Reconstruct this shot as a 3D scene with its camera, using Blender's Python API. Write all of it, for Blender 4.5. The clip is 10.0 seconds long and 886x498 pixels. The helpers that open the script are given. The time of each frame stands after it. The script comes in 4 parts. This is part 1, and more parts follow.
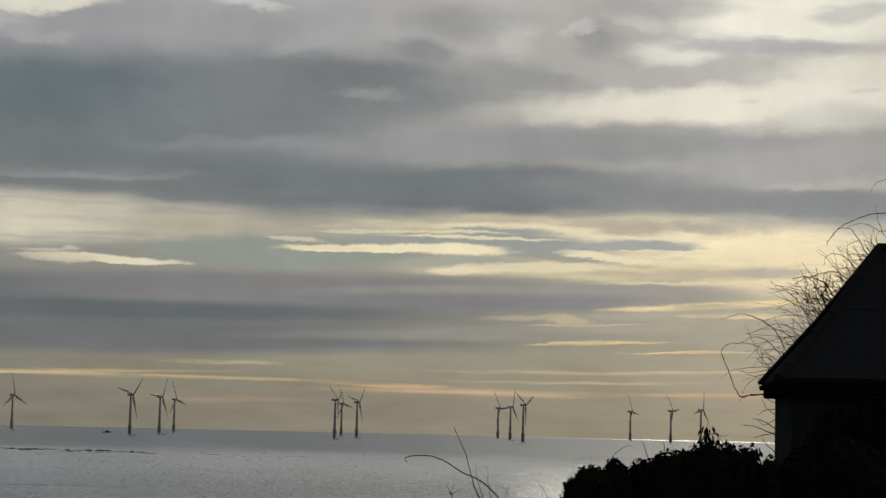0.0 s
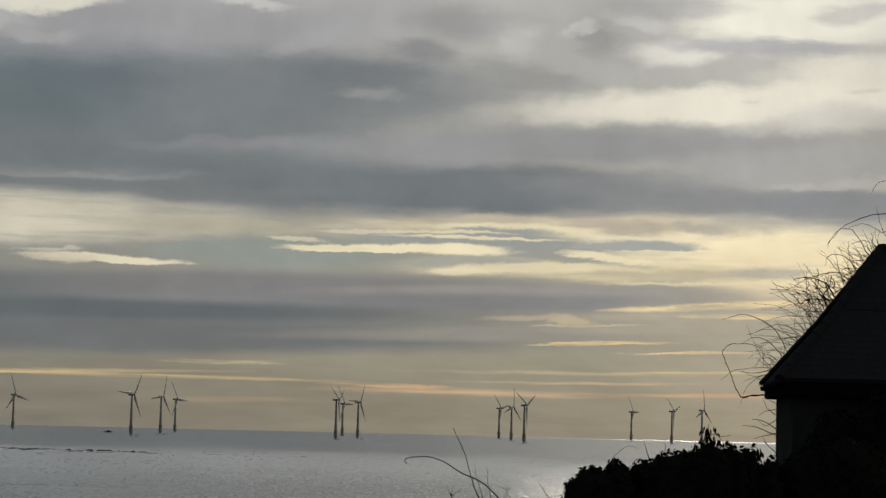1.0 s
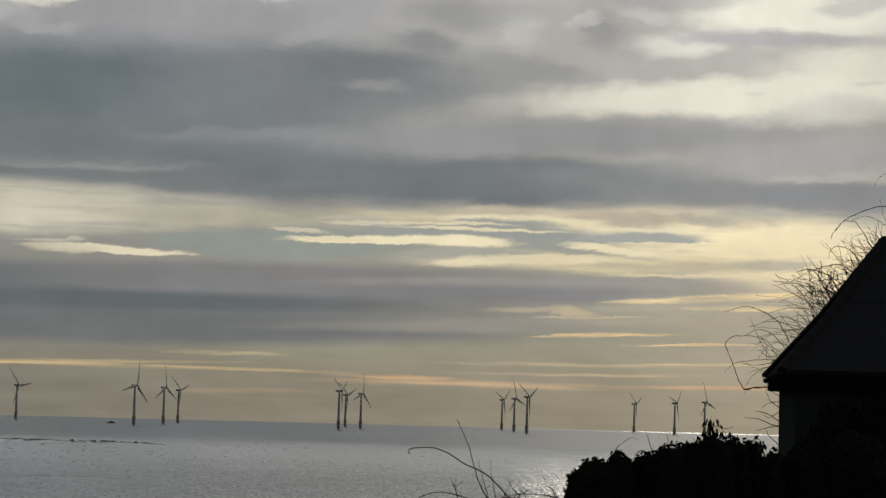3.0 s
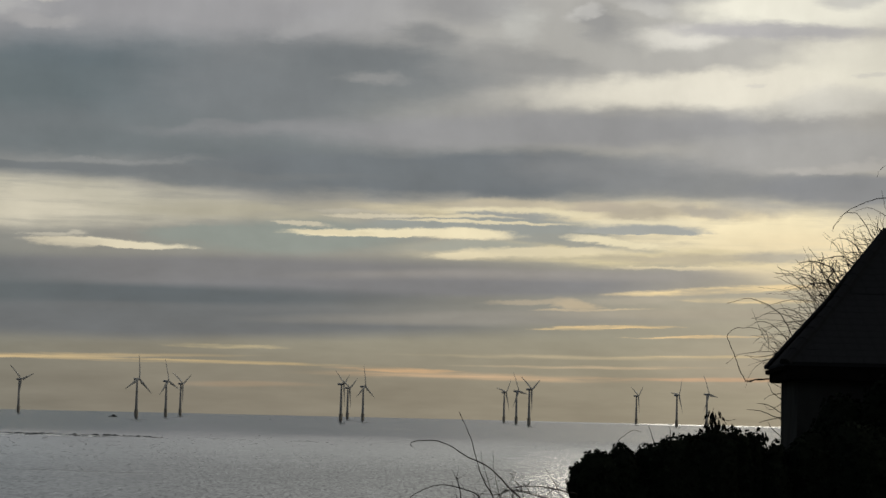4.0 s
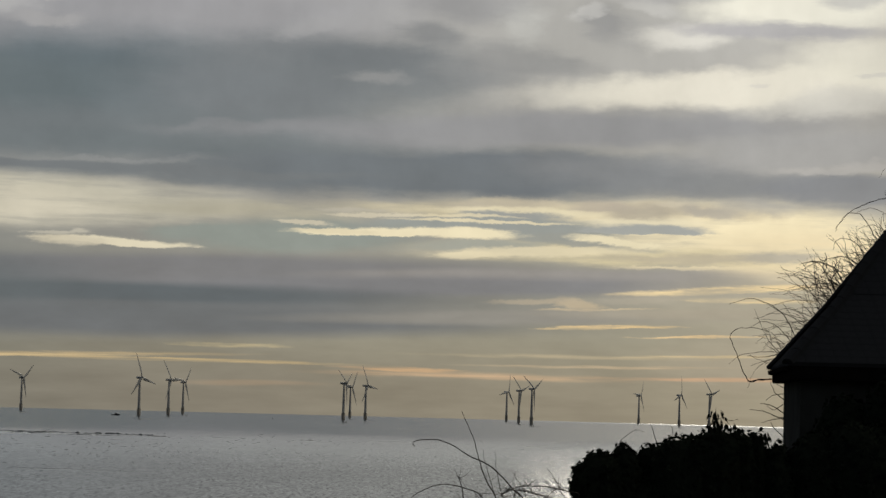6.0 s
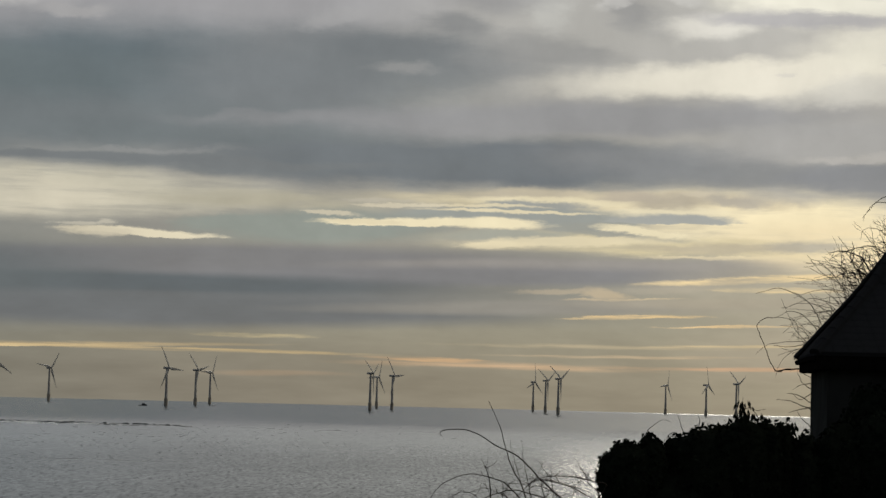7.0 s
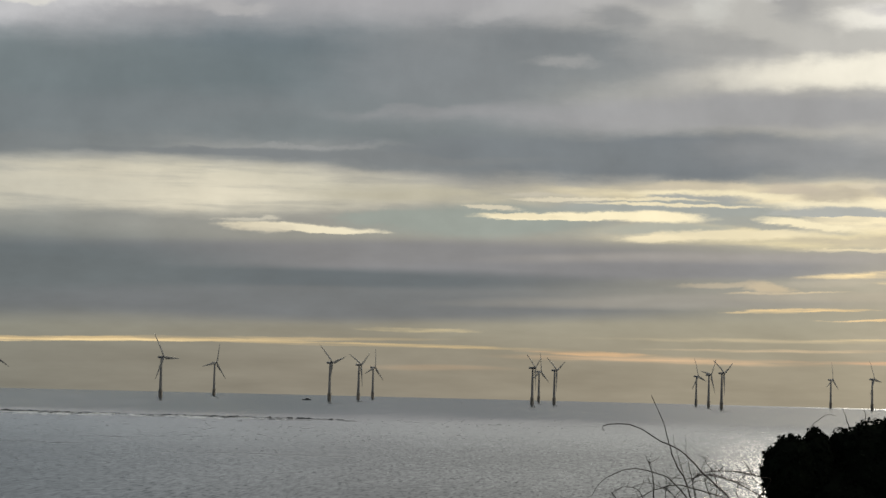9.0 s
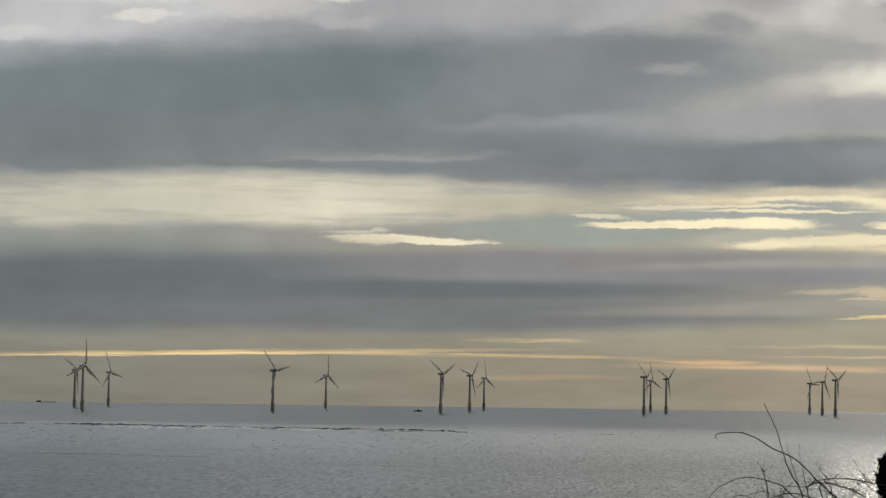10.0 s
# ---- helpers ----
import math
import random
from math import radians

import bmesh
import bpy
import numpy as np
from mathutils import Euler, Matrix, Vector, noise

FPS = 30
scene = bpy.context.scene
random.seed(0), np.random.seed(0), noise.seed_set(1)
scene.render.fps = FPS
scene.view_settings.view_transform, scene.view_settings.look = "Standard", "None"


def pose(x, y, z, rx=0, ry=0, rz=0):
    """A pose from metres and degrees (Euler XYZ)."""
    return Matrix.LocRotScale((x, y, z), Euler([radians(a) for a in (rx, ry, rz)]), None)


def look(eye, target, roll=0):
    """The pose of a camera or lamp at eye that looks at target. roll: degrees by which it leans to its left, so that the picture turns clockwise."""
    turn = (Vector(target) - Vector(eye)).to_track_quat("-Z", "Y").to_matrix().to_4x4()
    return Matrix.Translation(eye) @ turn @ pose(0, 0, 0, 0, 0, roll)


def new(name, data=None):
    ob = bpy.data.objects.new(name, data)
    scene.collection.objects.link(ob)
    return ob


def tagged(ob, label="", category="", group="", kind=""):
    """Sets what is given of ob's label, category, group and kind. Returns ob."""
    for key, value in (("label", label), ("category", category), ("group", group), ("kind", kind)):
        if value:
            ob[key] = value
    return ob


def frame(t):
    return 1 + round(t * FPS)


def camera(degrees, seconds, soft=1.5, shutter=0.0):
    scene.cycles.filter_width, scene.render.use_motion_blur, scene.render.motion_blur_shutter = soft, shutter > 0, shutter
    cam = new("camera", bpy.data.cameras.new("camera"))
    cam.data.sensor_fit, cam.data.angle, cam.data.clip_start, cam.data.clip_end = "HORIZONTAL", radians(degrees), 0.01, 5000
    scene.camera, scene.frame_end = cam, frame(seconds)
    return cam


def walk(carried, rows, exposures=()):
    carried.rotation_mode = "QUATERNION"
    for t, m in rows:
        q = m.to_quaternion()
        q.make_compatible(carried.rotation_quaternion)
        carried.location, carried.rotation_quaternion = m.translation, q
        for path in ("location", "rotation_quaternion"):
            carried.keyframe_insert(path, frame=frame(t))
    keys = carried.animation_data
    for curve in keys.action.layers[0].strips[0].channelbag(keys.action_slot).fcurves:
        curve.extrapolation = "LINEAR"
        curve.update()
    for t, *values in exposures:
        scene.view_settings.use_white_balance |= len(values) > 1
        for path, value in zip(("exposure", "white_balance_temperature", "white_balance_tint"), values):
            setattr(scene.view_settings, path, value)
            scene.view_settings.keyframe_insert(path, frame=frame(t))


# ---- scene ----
EYE_Z = 33.0      # eye above the water, from a cliff-top garden
TURN_TILT_ROLL = (
    (0.0, -0.000, 4.412, 1.313), (0.5, -0.046, 4.460, 1.350), (1.0, -0.032, 4.416, 1.376),
    (1.5, -0.030, 4.330, 1.488), (2.0, -0.041, 4.268, 1.548), (2.5, -0.076, 4.229, 1.461),
    (2.7, -0.106, 4.208, 1.50), (3.8, -0.155, 4.095, 1.40),
    (4.0, -0.149, 4.005, 1.331), (4.5, -0.245, 4.105, 1.349), (5.0, -0.240, 3.973, 1.385),
    (5.5, -0.225, 4.002, 1.432), (5.7, -0.212, 4.024, 1.47), (6.8, -0.456, 3.768, 1.540), (7.0, -0.905, 3.711, 1.436),
    (7.5, -1.837, 3.287, 1.370), (8.0, -2.867, 3.382, 1.306), (8.5, -3.899, 3.500, 1.191),
    (9.0, -5.104, 3.466, 1.385), (9.5, -6.370, 3.639, 1.140), (10.0, -7.954, 3.688, 0.763))


def bearing(az, el, d):
    """The point at a horizontal distance d from the eye, by azimuth (right of north) and elevation in degrees."""
    a = radians(az)
    return Vector((d * math.sin(a), d * math.cos(a), EYE_Z + d * math.tan(radians(el))))


cam = camera(22.75, 10.0, soft=1.5)
walk(cam, [(t, look((0, 0, EYE_Z), bearing(az, el, 100), roll)) for t, az, el, roll in TURN_TILT_ROLL],
     [(0.0, 0.02), (5.5, 0.02), (7.0, 0.05), (7.5, 0.13), (10.0, 0.26)])

# ---- sky and sun ----
SUN_AZ, SUN_EL = 8.0, 30.0
world = bpy.data.worlds.new("sky")
scene.world = world
world.use_nodes = True
W = world.node_tree
W.nodes.clear()


def wn(kind, **props):
    n = W.nodes.new(kind)
    for k, v in props.items():
        if k == "operation":
            n.operation = v
    return n


def wmath(op, a, b=None):
    n = wn("ShaderNodeMath", operation=op)
    for i, v in enumerate((a, b)):
        if v is None:
            continue
        if isinstance(v, (int, float)):
            n.inputs[i].default_value = v
        else:
            W.links.new(v, n.inputs[i])
    return n.outputs[0]


def wvec(op, a, b):
    n = wn("ShaderNodeVectorMath", operation=op)
    for i, v in enumerate((a, b)):
        if isinstance(v, tuple):
            n.inputs[i].default_value = v
        else:
            W.links.new(v, n.inputs[i])
    return n.outputs[0]


def wnoise(vec, stretch, detail, rough=0.55):
    n = wn("ShaderNodeTexNoise")
    n.inputs["Scale"].default_value = 1.0
    n.inputs["Detail"].default_value = detail
    n.inputs["Roughness"].default_value = rough
    W.links.new(wvec("MULTIPLY", vec, stretch), n.inputs["Vector"])
    return n


def wmix(fac, a, b, blend="MIX"):
    n = wn("ShaderNodeMix")
    n.data_type, n.blend_type = "RGBA", blend
    for sock, v in ((n.inputs[0], fac), (n.inputs[6], a), (n.inputs[7], b)):
        if isinstance(v, (int, float)):
            sock.default_value = v
        elif isinstance(v, tuple):
            sock.default_value = (*v, 1) if len(v) == 3 else v
        else:
            W.links.new(v, sock)
    return n.outputs[2]


def wramp(fac, lo, hi, stops):
    m = wn("ShaderNodeMapRange")
    m.inputs[1].default_value, m.inputs[2].default_value = lo, hi
    W.links.new(fac, m.inputs[0])
    r = wn("ShaderNodeValToRGB")
    els = r.color_ramp.elements
    while len(els) < len(stops):
        els.new(0.5)
    for e, (p, c) in zip(els, stops):
        e.position = (p - lo) / (hi - lo)
        e.color = (*c, 1)
    W.links.new(m.outputs[0], r.inputs[0])
    return r.outputs[0]


tex = wn("ShaderNodeTexCoord")
sep = wn("ShaderNodeSeparateXYZ")
W.links.new(tex.outputs["Generated"], sep.inputs[0])
az_deg = wmath("MULTIPLY", wmath("ARCTAN2", sep.outputs[0], sep.outputs[1]), 57.2958)
el_deg = wmath("MULTIPLY", wmath("ARCSINE", sep.outputs[2]), 57.2958)
comb = wn("ShaderNodeCombineXYZ")
W.links.new(az_deg, comb.inputs[0])
W.links.new(el_deg, comb.inputs[1])
sky_deg = comb.outputs[0]


def warped(stretch, amount, detail, rough=0.55, start=None):
    """The place in the sky, in degrees, pushed about by noise."""
    n = wnoise(sky_deg, stretch, detail, rough)
    push = wvec("MULTIPLY", wvec("SUBTRACT", n.outputs["Color"], (0.5, 0.5, 0.5)), amount)
    return wvec("ADD", start or sky_deg, push)


WARPS = {"veil": warped((0.55, 1.05, 1), (1.9, 0.95, 0), 6, 0.6), "bank": warped((0.28, 0.9, 1), (3.2, 0.85, 0), 7, 0.62),
         "glow": warped((0.35, 2.0, 1), (2.8, 0.48, 0), 7, 0.64), "edge": warped((3.0, 9.0, 1), (0.8, 0.13, 0), 5, 0.7, warped((0.7, 2.6, 1), (1.5, 0.24, 0), 4, 0.6)), "puff": warped((0.9, 1.8, 1), (0.9, 0.5, 0), 6, 0.62),
         "streak": warped((0.8, 4.5, 1), (2.4, 0.17, 0), 7, 0.68), "band": warped((0.14, 1.4, 1), (2.0, 0.25, 0), 6),
         "line": warped((0.5, 4.0, 1), (2.6, 0.13, 0), 6, 0.64)}

# open overcast behind the banks, warm and dim at the horizon, dimmer and cooler away from the sun
HORIZON_STOPS = [(-2, (0.20, 0.182, 0.142)), (0.6, (0.220, 0.204, 0.160)), (1.4, (0.243, 0.229, 0.178)), (2.2, (0.243, 0.237, 0.196)),
                 (4.0, (0.28, 0.27, 0.235)), (7.5, (0.31, 0.305, 0.29)), (11, (0.38, 0.375, 0.37)), (18, (0.82, 0.835, 0.80)), (38, (0.86, 0.875, 0.84)), (60, (0.34, 0.34, 0.34)), (90, (0.18, 0.19, 0.20))]
cloud_colour = wramp(el_deg, -2, 90, HORIZON_STOPS)
cloud_colour = wmix(1.0, cloud_colour, wramp(az_deg, -30, 30, [(-30, (0.84, 0.92, 1.02)), (-16, (0.88, 0.935, 0.99)), (-8, (0.945, 0.95, 0.965)), (4, (1.17, 1.15, 1.10)), (8, (1.42, 1.38, 1.28)), (12, (1.52, 1.45, 1.32)), (30, (1.3, 1.25, 1.15))]), "MULTIPLY")
# the bright middle of the sky fades away from the sun's side
high_sky = wramp(el_deg, 0, 40, [(0, (0, 0, 0)), (9, (0, 0, 0)), (18, (1, 1, 1)), (40, (1, 1, 1))])
cloud_colour = wmix(high_sky, cloud_colour, wramp(az_deg, -40, 10, [(-40, (0.55, 0.57, 0.6)), (-20, (0.77, 0.775, 0.785)), (-12, (0.88, 0.88, 0.885)), (-5, (0.96, 0.96, 0.96)), (10, (1, 1, 1))]), "MULTIPLY")


def wisp(stretch, lo, hi, least):
    """Thin layers by which the lit clouds come and go."""
    n = wnoise(warped((0.5, 2.5, 1), (1.5, 0.1, 0), 3), stretch, 6, 0.6)
    r = wn("ShaderNodeMapRange")
    r.interpolation_type = "SMOOTHSTEP"
    for i, v in ((1, lo), (2, hi), (3, least), (4, 1.0)):
        r.inputs[i].default_value = v
    W.links.new(n.outputs[0], r.inputs[0])
    return r.outputs[0]


WISPS = {"streak": wisp((0.5, 5.0, 1), 0.36, 0.60, 0.30), "line": wisp((0.3, 9.0, 1), 0.33, 0.6, 0.25), "glow": wisp((0.3, 3.2, 1), 0.28, 0.58, 0.45)}
LAID = [0, {}]


def layered(kind):
    """The pushed place for the next few clouds, taken up after the clouds before them, which keeps the shader's memory small."""
    if LAID[0] % 6 == 0:
        LAID[1] = {}
    LAID[0] += 1
    if kind not in LAID[1]:
        n = wn("ShaderNodeVectorMath", operation="MULTIPLY_ADD")
        n.inputs[1].default_value = (1e-6, 1e-6, 0)
        W.links.new(cloud_colour, n.inputs[0])
        W.links.new(WARPS[kind], n.inputs[2])
        LAID[1][kind] = n.outputs[0]
    return LAID[1][kind]


def cloud(kind, az, el, half_w, half_h, slope, soft, colour, cover, flat=0.0):
    """Lays one soft-edged cloud over the sky: its middle and half size in degrees; flat draws in its underside."""
    global cloud_colour
    m = wn("ShaderNodeMapping")
    m.vector_type = "TEXTURE"
    m.inputs["Location"].default_value = (az, el, 0)
    m.inputs["Rotation"].default_value = (0, 0, radians(slope))
    m.inputs["Scale"].default_value = (half_w, half_h, 1)
    W.links.new(layered(kind), m.inputs[0])
    length = wn("ShaderNodeVectorMath", operation="LENGTH")
    if flat:
        cut = wn("ShaderNodeVectorMath", operation="MINIMUM")
        cut.inputs[1].default_value = (0, 0, 0)
        W.links.new(m.outputs[0], cut.inputs[0])
        press = wn("ShaderNodeVectorMath", operation="MULTIPLY_ADD")
        press.inputs[1].default_value = (0, 1 / flat - 1, 0)
        W.links.new(cut.outputs[0], press.inputs[0])
        W.links.new(m.outputs[0], press.inputs[2])
        W.links.new(press.outputs[0], length.inputs[0])
    else:
        W.links.new(m.outputs[0], length.inputs[0])
    r = wn("ShaderNodeMapRange")
    r.interpolation_type = "SMOOTHSTEP"
    for i, v in ((1, 1 + soft * 0.35), (2, 1 - soft * 0.7), (3, 0.0), (4, cover)):
        r.inputs[i].default_value = v
    W.links.new(length.outputs["Value"], r.inputs[0])
    if kind in WISPS:
        W.links.new(WISPS[kind], r.inputs[4])
    cloud_colour = wmix(r.outputs[0], cloud_colour, colour)


cloud("veil", -7.84, 9.68, 13.22, 0.881, 1.3, 0.90, (0.314, 0.309, 0.314), 0.80)
cloud("veil", -10.64, 10.42, 1.76, 0.294, 4.3, 0.60, (0.745, 0.708, 0.578), 0.95)
cloud("veil", -5.05, 10.65, 1.03, 0.147, 1.3, 0.80, (0.61, 0.597, 0.552), 0.70)
cloud("veil", -13.72, 9.84, 2.79, 0.441, 3.3, 0.80, (0.527, 0.515, 0.491), 0.85)
cloud("veil", -17.83, 9.48, 4.41, 0.764, 3.3, 0.80, (0.491, 0.485, 0.485), 0.95)
cloud("veil", -14.90, 10.40, 4.99, 0.441, 3.3, 0.80, (0.701, 0.68, 0.61), 0.95)
cloud("veil", -2.41, 10.02, 2.20, 0.661, 11.3, 0.90, (0.376, 0.371, 0.371), 0.80)
cloud("veil", 3.91, 9.80, 6.17, 1.616, 1.3, 0.90, (0.413, 0.402, 0.366), 0.85)
cloud("veil", 9.05, 10.51, 3.09, 0.911, -0.7, 0.70, (0.839, 0.807, 0.672), 0.95)
cloud("veil", 8.02, 8.28, 6.32, 0.529, 2.3, 0.70, (0.776, 0.73, 0.604), 0.95)
cloud("veil", 11.40, 8.94, 3.23, 0.735, 1.3, 0.80, (0.807, 0.768, 0.631), 0.80)
cloud("veil", 6.11, 9.62, 1.40, 0.353, 5.3, 1.00, (0.73, 0.701, 0.617), 0.80)
cloud("veil", 1.70, 9.90, 0.73, 0.588, -33.7, 0.90, (0.503, 0.497, 0.456), 0.75)
cloud("veil", 5.08, 10.34, 0.88, 0.235, -13.7, 0.80, (0.546, 0.533, 0.491), 0.70)
cloud("bank", -10.05, 7.86, 6.17, 1.543, 1.3, 0.75, (0.112, 0.141, 0.156), 1.00)
cloud("bank", -16.37, 7.40, 8.23, 1.352, 3.3, 0.60, (0.15, 0.178, 0.184), 1.00)
cloud("bank", -17.10, 6.53, 6.46, 0.823, 1.3, 0.70, (0.15, 0.171, 0.178), 0.90)
cloud("bank", -7.50, 7.70, 7.60, 1.300, 1.3, 0.95, (0.110, 0.136, 0.144), 0.75)
cloud("bank", -4.91, 7.98, 3.82, 1.396, 1.3, 0.90, (0.181, 0.195, 0.202), 0.85)
cloud("bank", -2.56, 8.92, 1.91, 0.441, -2.7, 0.80, (0.162, 0.178, 0.188), 0.80)
cloud("bank", -0.35, 8.67, 2.64, 0.529, -4.7, 0.80, (0.202, 0.212, 0.216), 0.70)
cloud("bank", 1.70, 8.94, 1.91, 0.411, -4.7, 0.80, (0.262, 0.262, 0.254), 0.75)
cloud("bank", 3.91, 9.92, 0.88, 0.499, -18.7, 1.00, (0.262, 0.262, 0.262), 0.60)
cloud("bank", 0.53, 10.31, 1.62, 0.499, 1.3, 1.00, (0.254, 0.254, 0.258), 0.60)
cloud("bank", 5.82, 10.73, 1.76, 0.323, 1.3, 0.80, (0.342, 0.337, 0.328), 0.60)
cloud("bank", 8.31, 9.75, 2.79, 0.191, -1.7, 0.80, (0.381, 0.371, 0.376), 0.80)
cloud("bank", 10.52, 10.61, 1.03, 0.294, 1.3, 0.80, (0.485, 0.474, 0.445), 0.70)
cloud("bank", -8.58, 6.65, 6.17, 0.808, -0.7, 0.80, (0.156, 0.175, 0.181), 0.90)
cloud("veil", -7.84, 6.06, 1.62, 0.088, 3.3, 0.70, (0.254, 0.258, 0.254), 0.80)
cloud("veil", -5.35, 7.02, 2.94, 0.206, 3.3, 0.90, (0.223, 0.227, 0.231), 0.60)
cloud("bank", 2.44, 7.09, 9.55, 0.529, 2.3, 0.80, (0.27, 0.27, 0.275), 0.85)
cloud("bank", -0.06, 5.96, 7.93, 0.676, 0.3, 0.60, (0.138, 0.156, 0.171), 1.00)
cloud("bank", 5.82, 5.95, 4.85, 0.499, -1.7, 0.80, (0.216, 0.223, 0.227), 0.85)
cloud("bank", -2.39, 8.66, 2.79, 0.882, -4.6, 0.95, (0.15, 0.166, 0.172), 0.65)
cloud("bank", -8.46, 5.72, 5.88, 0.235, 0.4, 0.80, (0.165, 0.18, 0.186), 0.85)
cloud("bank", -2.91, 6.01, 4.85, 0.662, -1.6, 0.95, (0.15, 0.168, 0.178), 0.60)
cloud("bank", -6.89, 6.54, 5.59, 0.324, 1.4, 0.95, (0.135, 0.158, 0.165), 0.60)
cloud("veil", -8.33, 6.00, 2.21, 0.088, 1.4, 0.90, (0.25, 0.255, 0.25), 0.55)
cloud("bank", -9.31, 5.78, 7.05, 0.147, 0.3, 0.60, (0.162, 0.175, 0.181), 0.85)
cloud("bank", -16.66, 5.83, 5.58, 0.353, 2.3, 0.60, (0.162, 0.178, 0.181), 0.85)
cloud("bank", 9.34, 6.69, 4.70, 0.588, 2.3, 0.80, (0.345, 0.340, 0.330), 0.80)
cloud("bank", 10.37, 5.69, 2.79, 0.470, -2.7, 0.70, (0.216, 0.223, 0.235), 0.90)
cloud("veil", 9.96, 7.88, 2.50, 0.382, 3.4, 0.90, (0.62, 0.595, 0.52), 0.75)
cloud("veil", 9.93, 6.22, 1.91, 0.118, 4.3, 0.80, (0.434, 0.413, 0.381), 0.70)
cloud("veil", -10.64, 9.61, 1.32, 0.206, 4.3, 0.80, (0.392, 0.381, 0.371), 0.70)
cloud("veil", -3.58, 9.63, 1.32, 0.264, 9.3, 0.80, (0.371, 0.366, 0.361), 0.70)
cloud("bank", -0.94, 9.54, 1.18, 0.353, -6.7, 0.80, (0.202, 0.209, 0.212), 0.70)
cloud("bank", -1.53, 8.28, 1.76, 0.382, -3.7, 0.90, (0.188, 0.202, 0.205), 0.60)
cloud("veil", -2.12, 8.34, 0.88, 0.176, 5.3, 0.90, (0.305, 0.301, 0.292), 0.60)
cloud("veil", 3.32, 10.15, 0.59, 0.206, 21.3, 0.80, (0.552, 0.539, 0.503), 0.70)
cloud("veil", -15.92, 9.61, 1.03, 0.176, 4.3, 0.60, (0.658, 0.638, 0.578), 0.85)
cloud("veil", -19.16, 8.98, 1.18, 0.206, 1.3, 0.70, (0.552, 0.546, 0.527), 0.80)
cloud("glow", -10.64, 4.99, 6.32, 0.646, -1.7, 0.80, (0.552, 0.515, 0.402), 0.95)
cloud("glow", -13.28, 4.82, 4.85, 0.588, -1.7, 0.80, (0.644, 0.591, 0.456), 0.90)
cloud("glow", -17.83, 4.70, 5.58, 0.676, 1.3, 0.80, (0.503, 0.474, 0.381), 0.90)
cloud("glow", -4.91, 4.82, 3.82, 0.294, -0.7, 0.90, (0.434, 0.402, 0.305), 0.80)
cloud("glow", 1.70, 5.02, 4.85, 0.264, -0.7, 0.80, (0.604, 0.527, 0.352), 0.85)
cloud("glow", 7.73, 4.60, 4.85, 0.735, -2.7, 0.60, (0.90, 0.775, 0.50), 1.00)
cloud("glow", 10.22, 3.77, 3.82, 0.881, -2.7, 0.70, (0.86, 0.715, 0.45), 0.85)
cloud("glow", 3.91, 3.92, 5.29, 0.294, -0.7, 0.80, (0.672, 0.578, 0.352), 0.80)
cloud("veil", 5.38, 5.16, 1.91, 0.235, -1.7, 0.90, (0.527, 0.456, 0.323), 0.70)
cloud("veil", 7.43, 5.06, 1.47, 0.220, -1.7, 0.90, (0.604, 0.515, 0.352), 0.60)
cloud("puff", 1.37, 5.18, 1.76, 0.191, 1.4, 0.90, (0.5, 0.44, 0.33), 0.80)
cloud("puff", 4.90, 5.00, 1.10, 0.323, -0.6, 0.90, (0.4, 0.355, 0.28), 0.75)
cloud("puff", 3.87, 5.16, 0.88, 0.191, 1.4, 0.90, (0.45, 0.39, 0.31), 0.70)
cloud("puff", 6.65, 5.09, 0.96, 0.176, -1.6, 0.90, (0.36, 0.335, 0.295), 0.70)
cloud("puff", 7.96, 5.25, 1.25, 0.221, -1.6, 0.90, (0.34, 0.33, 0.31), 0.60)
cloud("puff", 5.70, 5.26, 0.56, 0.103, 1.4, 0.90, (0.6, 0.53, 0.4), 0.60)
cloud("puff", 2.55, 5.19, 0.51, 0.118, 1.4, 0.90, (0.6, 0.52, 0.37), 0.60)
cloud("puff", 0.51, 4.00, 2.35, 0.235, 1.4, 0.90, (0.36, 0.345, 0.29), 0.75)
cloud("edge", 1.67, 5.00, 2.35, 0.113, -0.6, 0.70, (0.76, 0.67, 0.45), 0.90)
cloud("edge", 4.76, 4.75, 1.91, 0.151, 1.4, 0.80, (0.8, 0.71, 0.49), 0.90)
cloud("edge", 1.45, 4.88, 1.47, 0.132, 0.2, 0.60, (0.292, 0.302, 0.285), 0.95)
cloud("edge", 0.64, 4.67, 3.23, 0.188, 0.9, 0.60, (0.292, 0.308, 0.284), 0.95)
cloud("edge", -4.06, 4.21, 3.38, 0.489, 1.9, 0.70, (0.262, 0.288, 0.256), 1.00)
cloud("edge", -6.11, 4.26, 1.91, 0.225, 1.4, 0.60, (0.262, 0.288, 0.256), 0.95)
cloud("edge", 2.86, 4.48, 1.47, 0.264, -1.6, 0.60, (0.292, 0.308, 0.284), 0.95)
cloud("edge", 4.98, 4.52, 1.73, 0.244, 0.9, 0.45, (0.37, 0.378, 0.350), 1.00, 0.3)
cloud("edge", 3.15, 4.28, 1.62, 0.169, -2.6, 0.60, (0.3, 0.305, 0.27), 0.90)
cloud("edge", 4.18, 4.14, 1.54, 0.095, -3.6, 0.60, (0.33, 0.325, 0.275), 0.85)
cloud("edge", 0.65, 4.12, 1.76, 0.169, 1.4, 0.80, (0.34, 0.345, 0.29), 0.85)
cloud("edge", 8.41, 3.92, 1.18, 0.169, 2.4, 0.70, (0.40, 0.375, 0.32), 0.75)
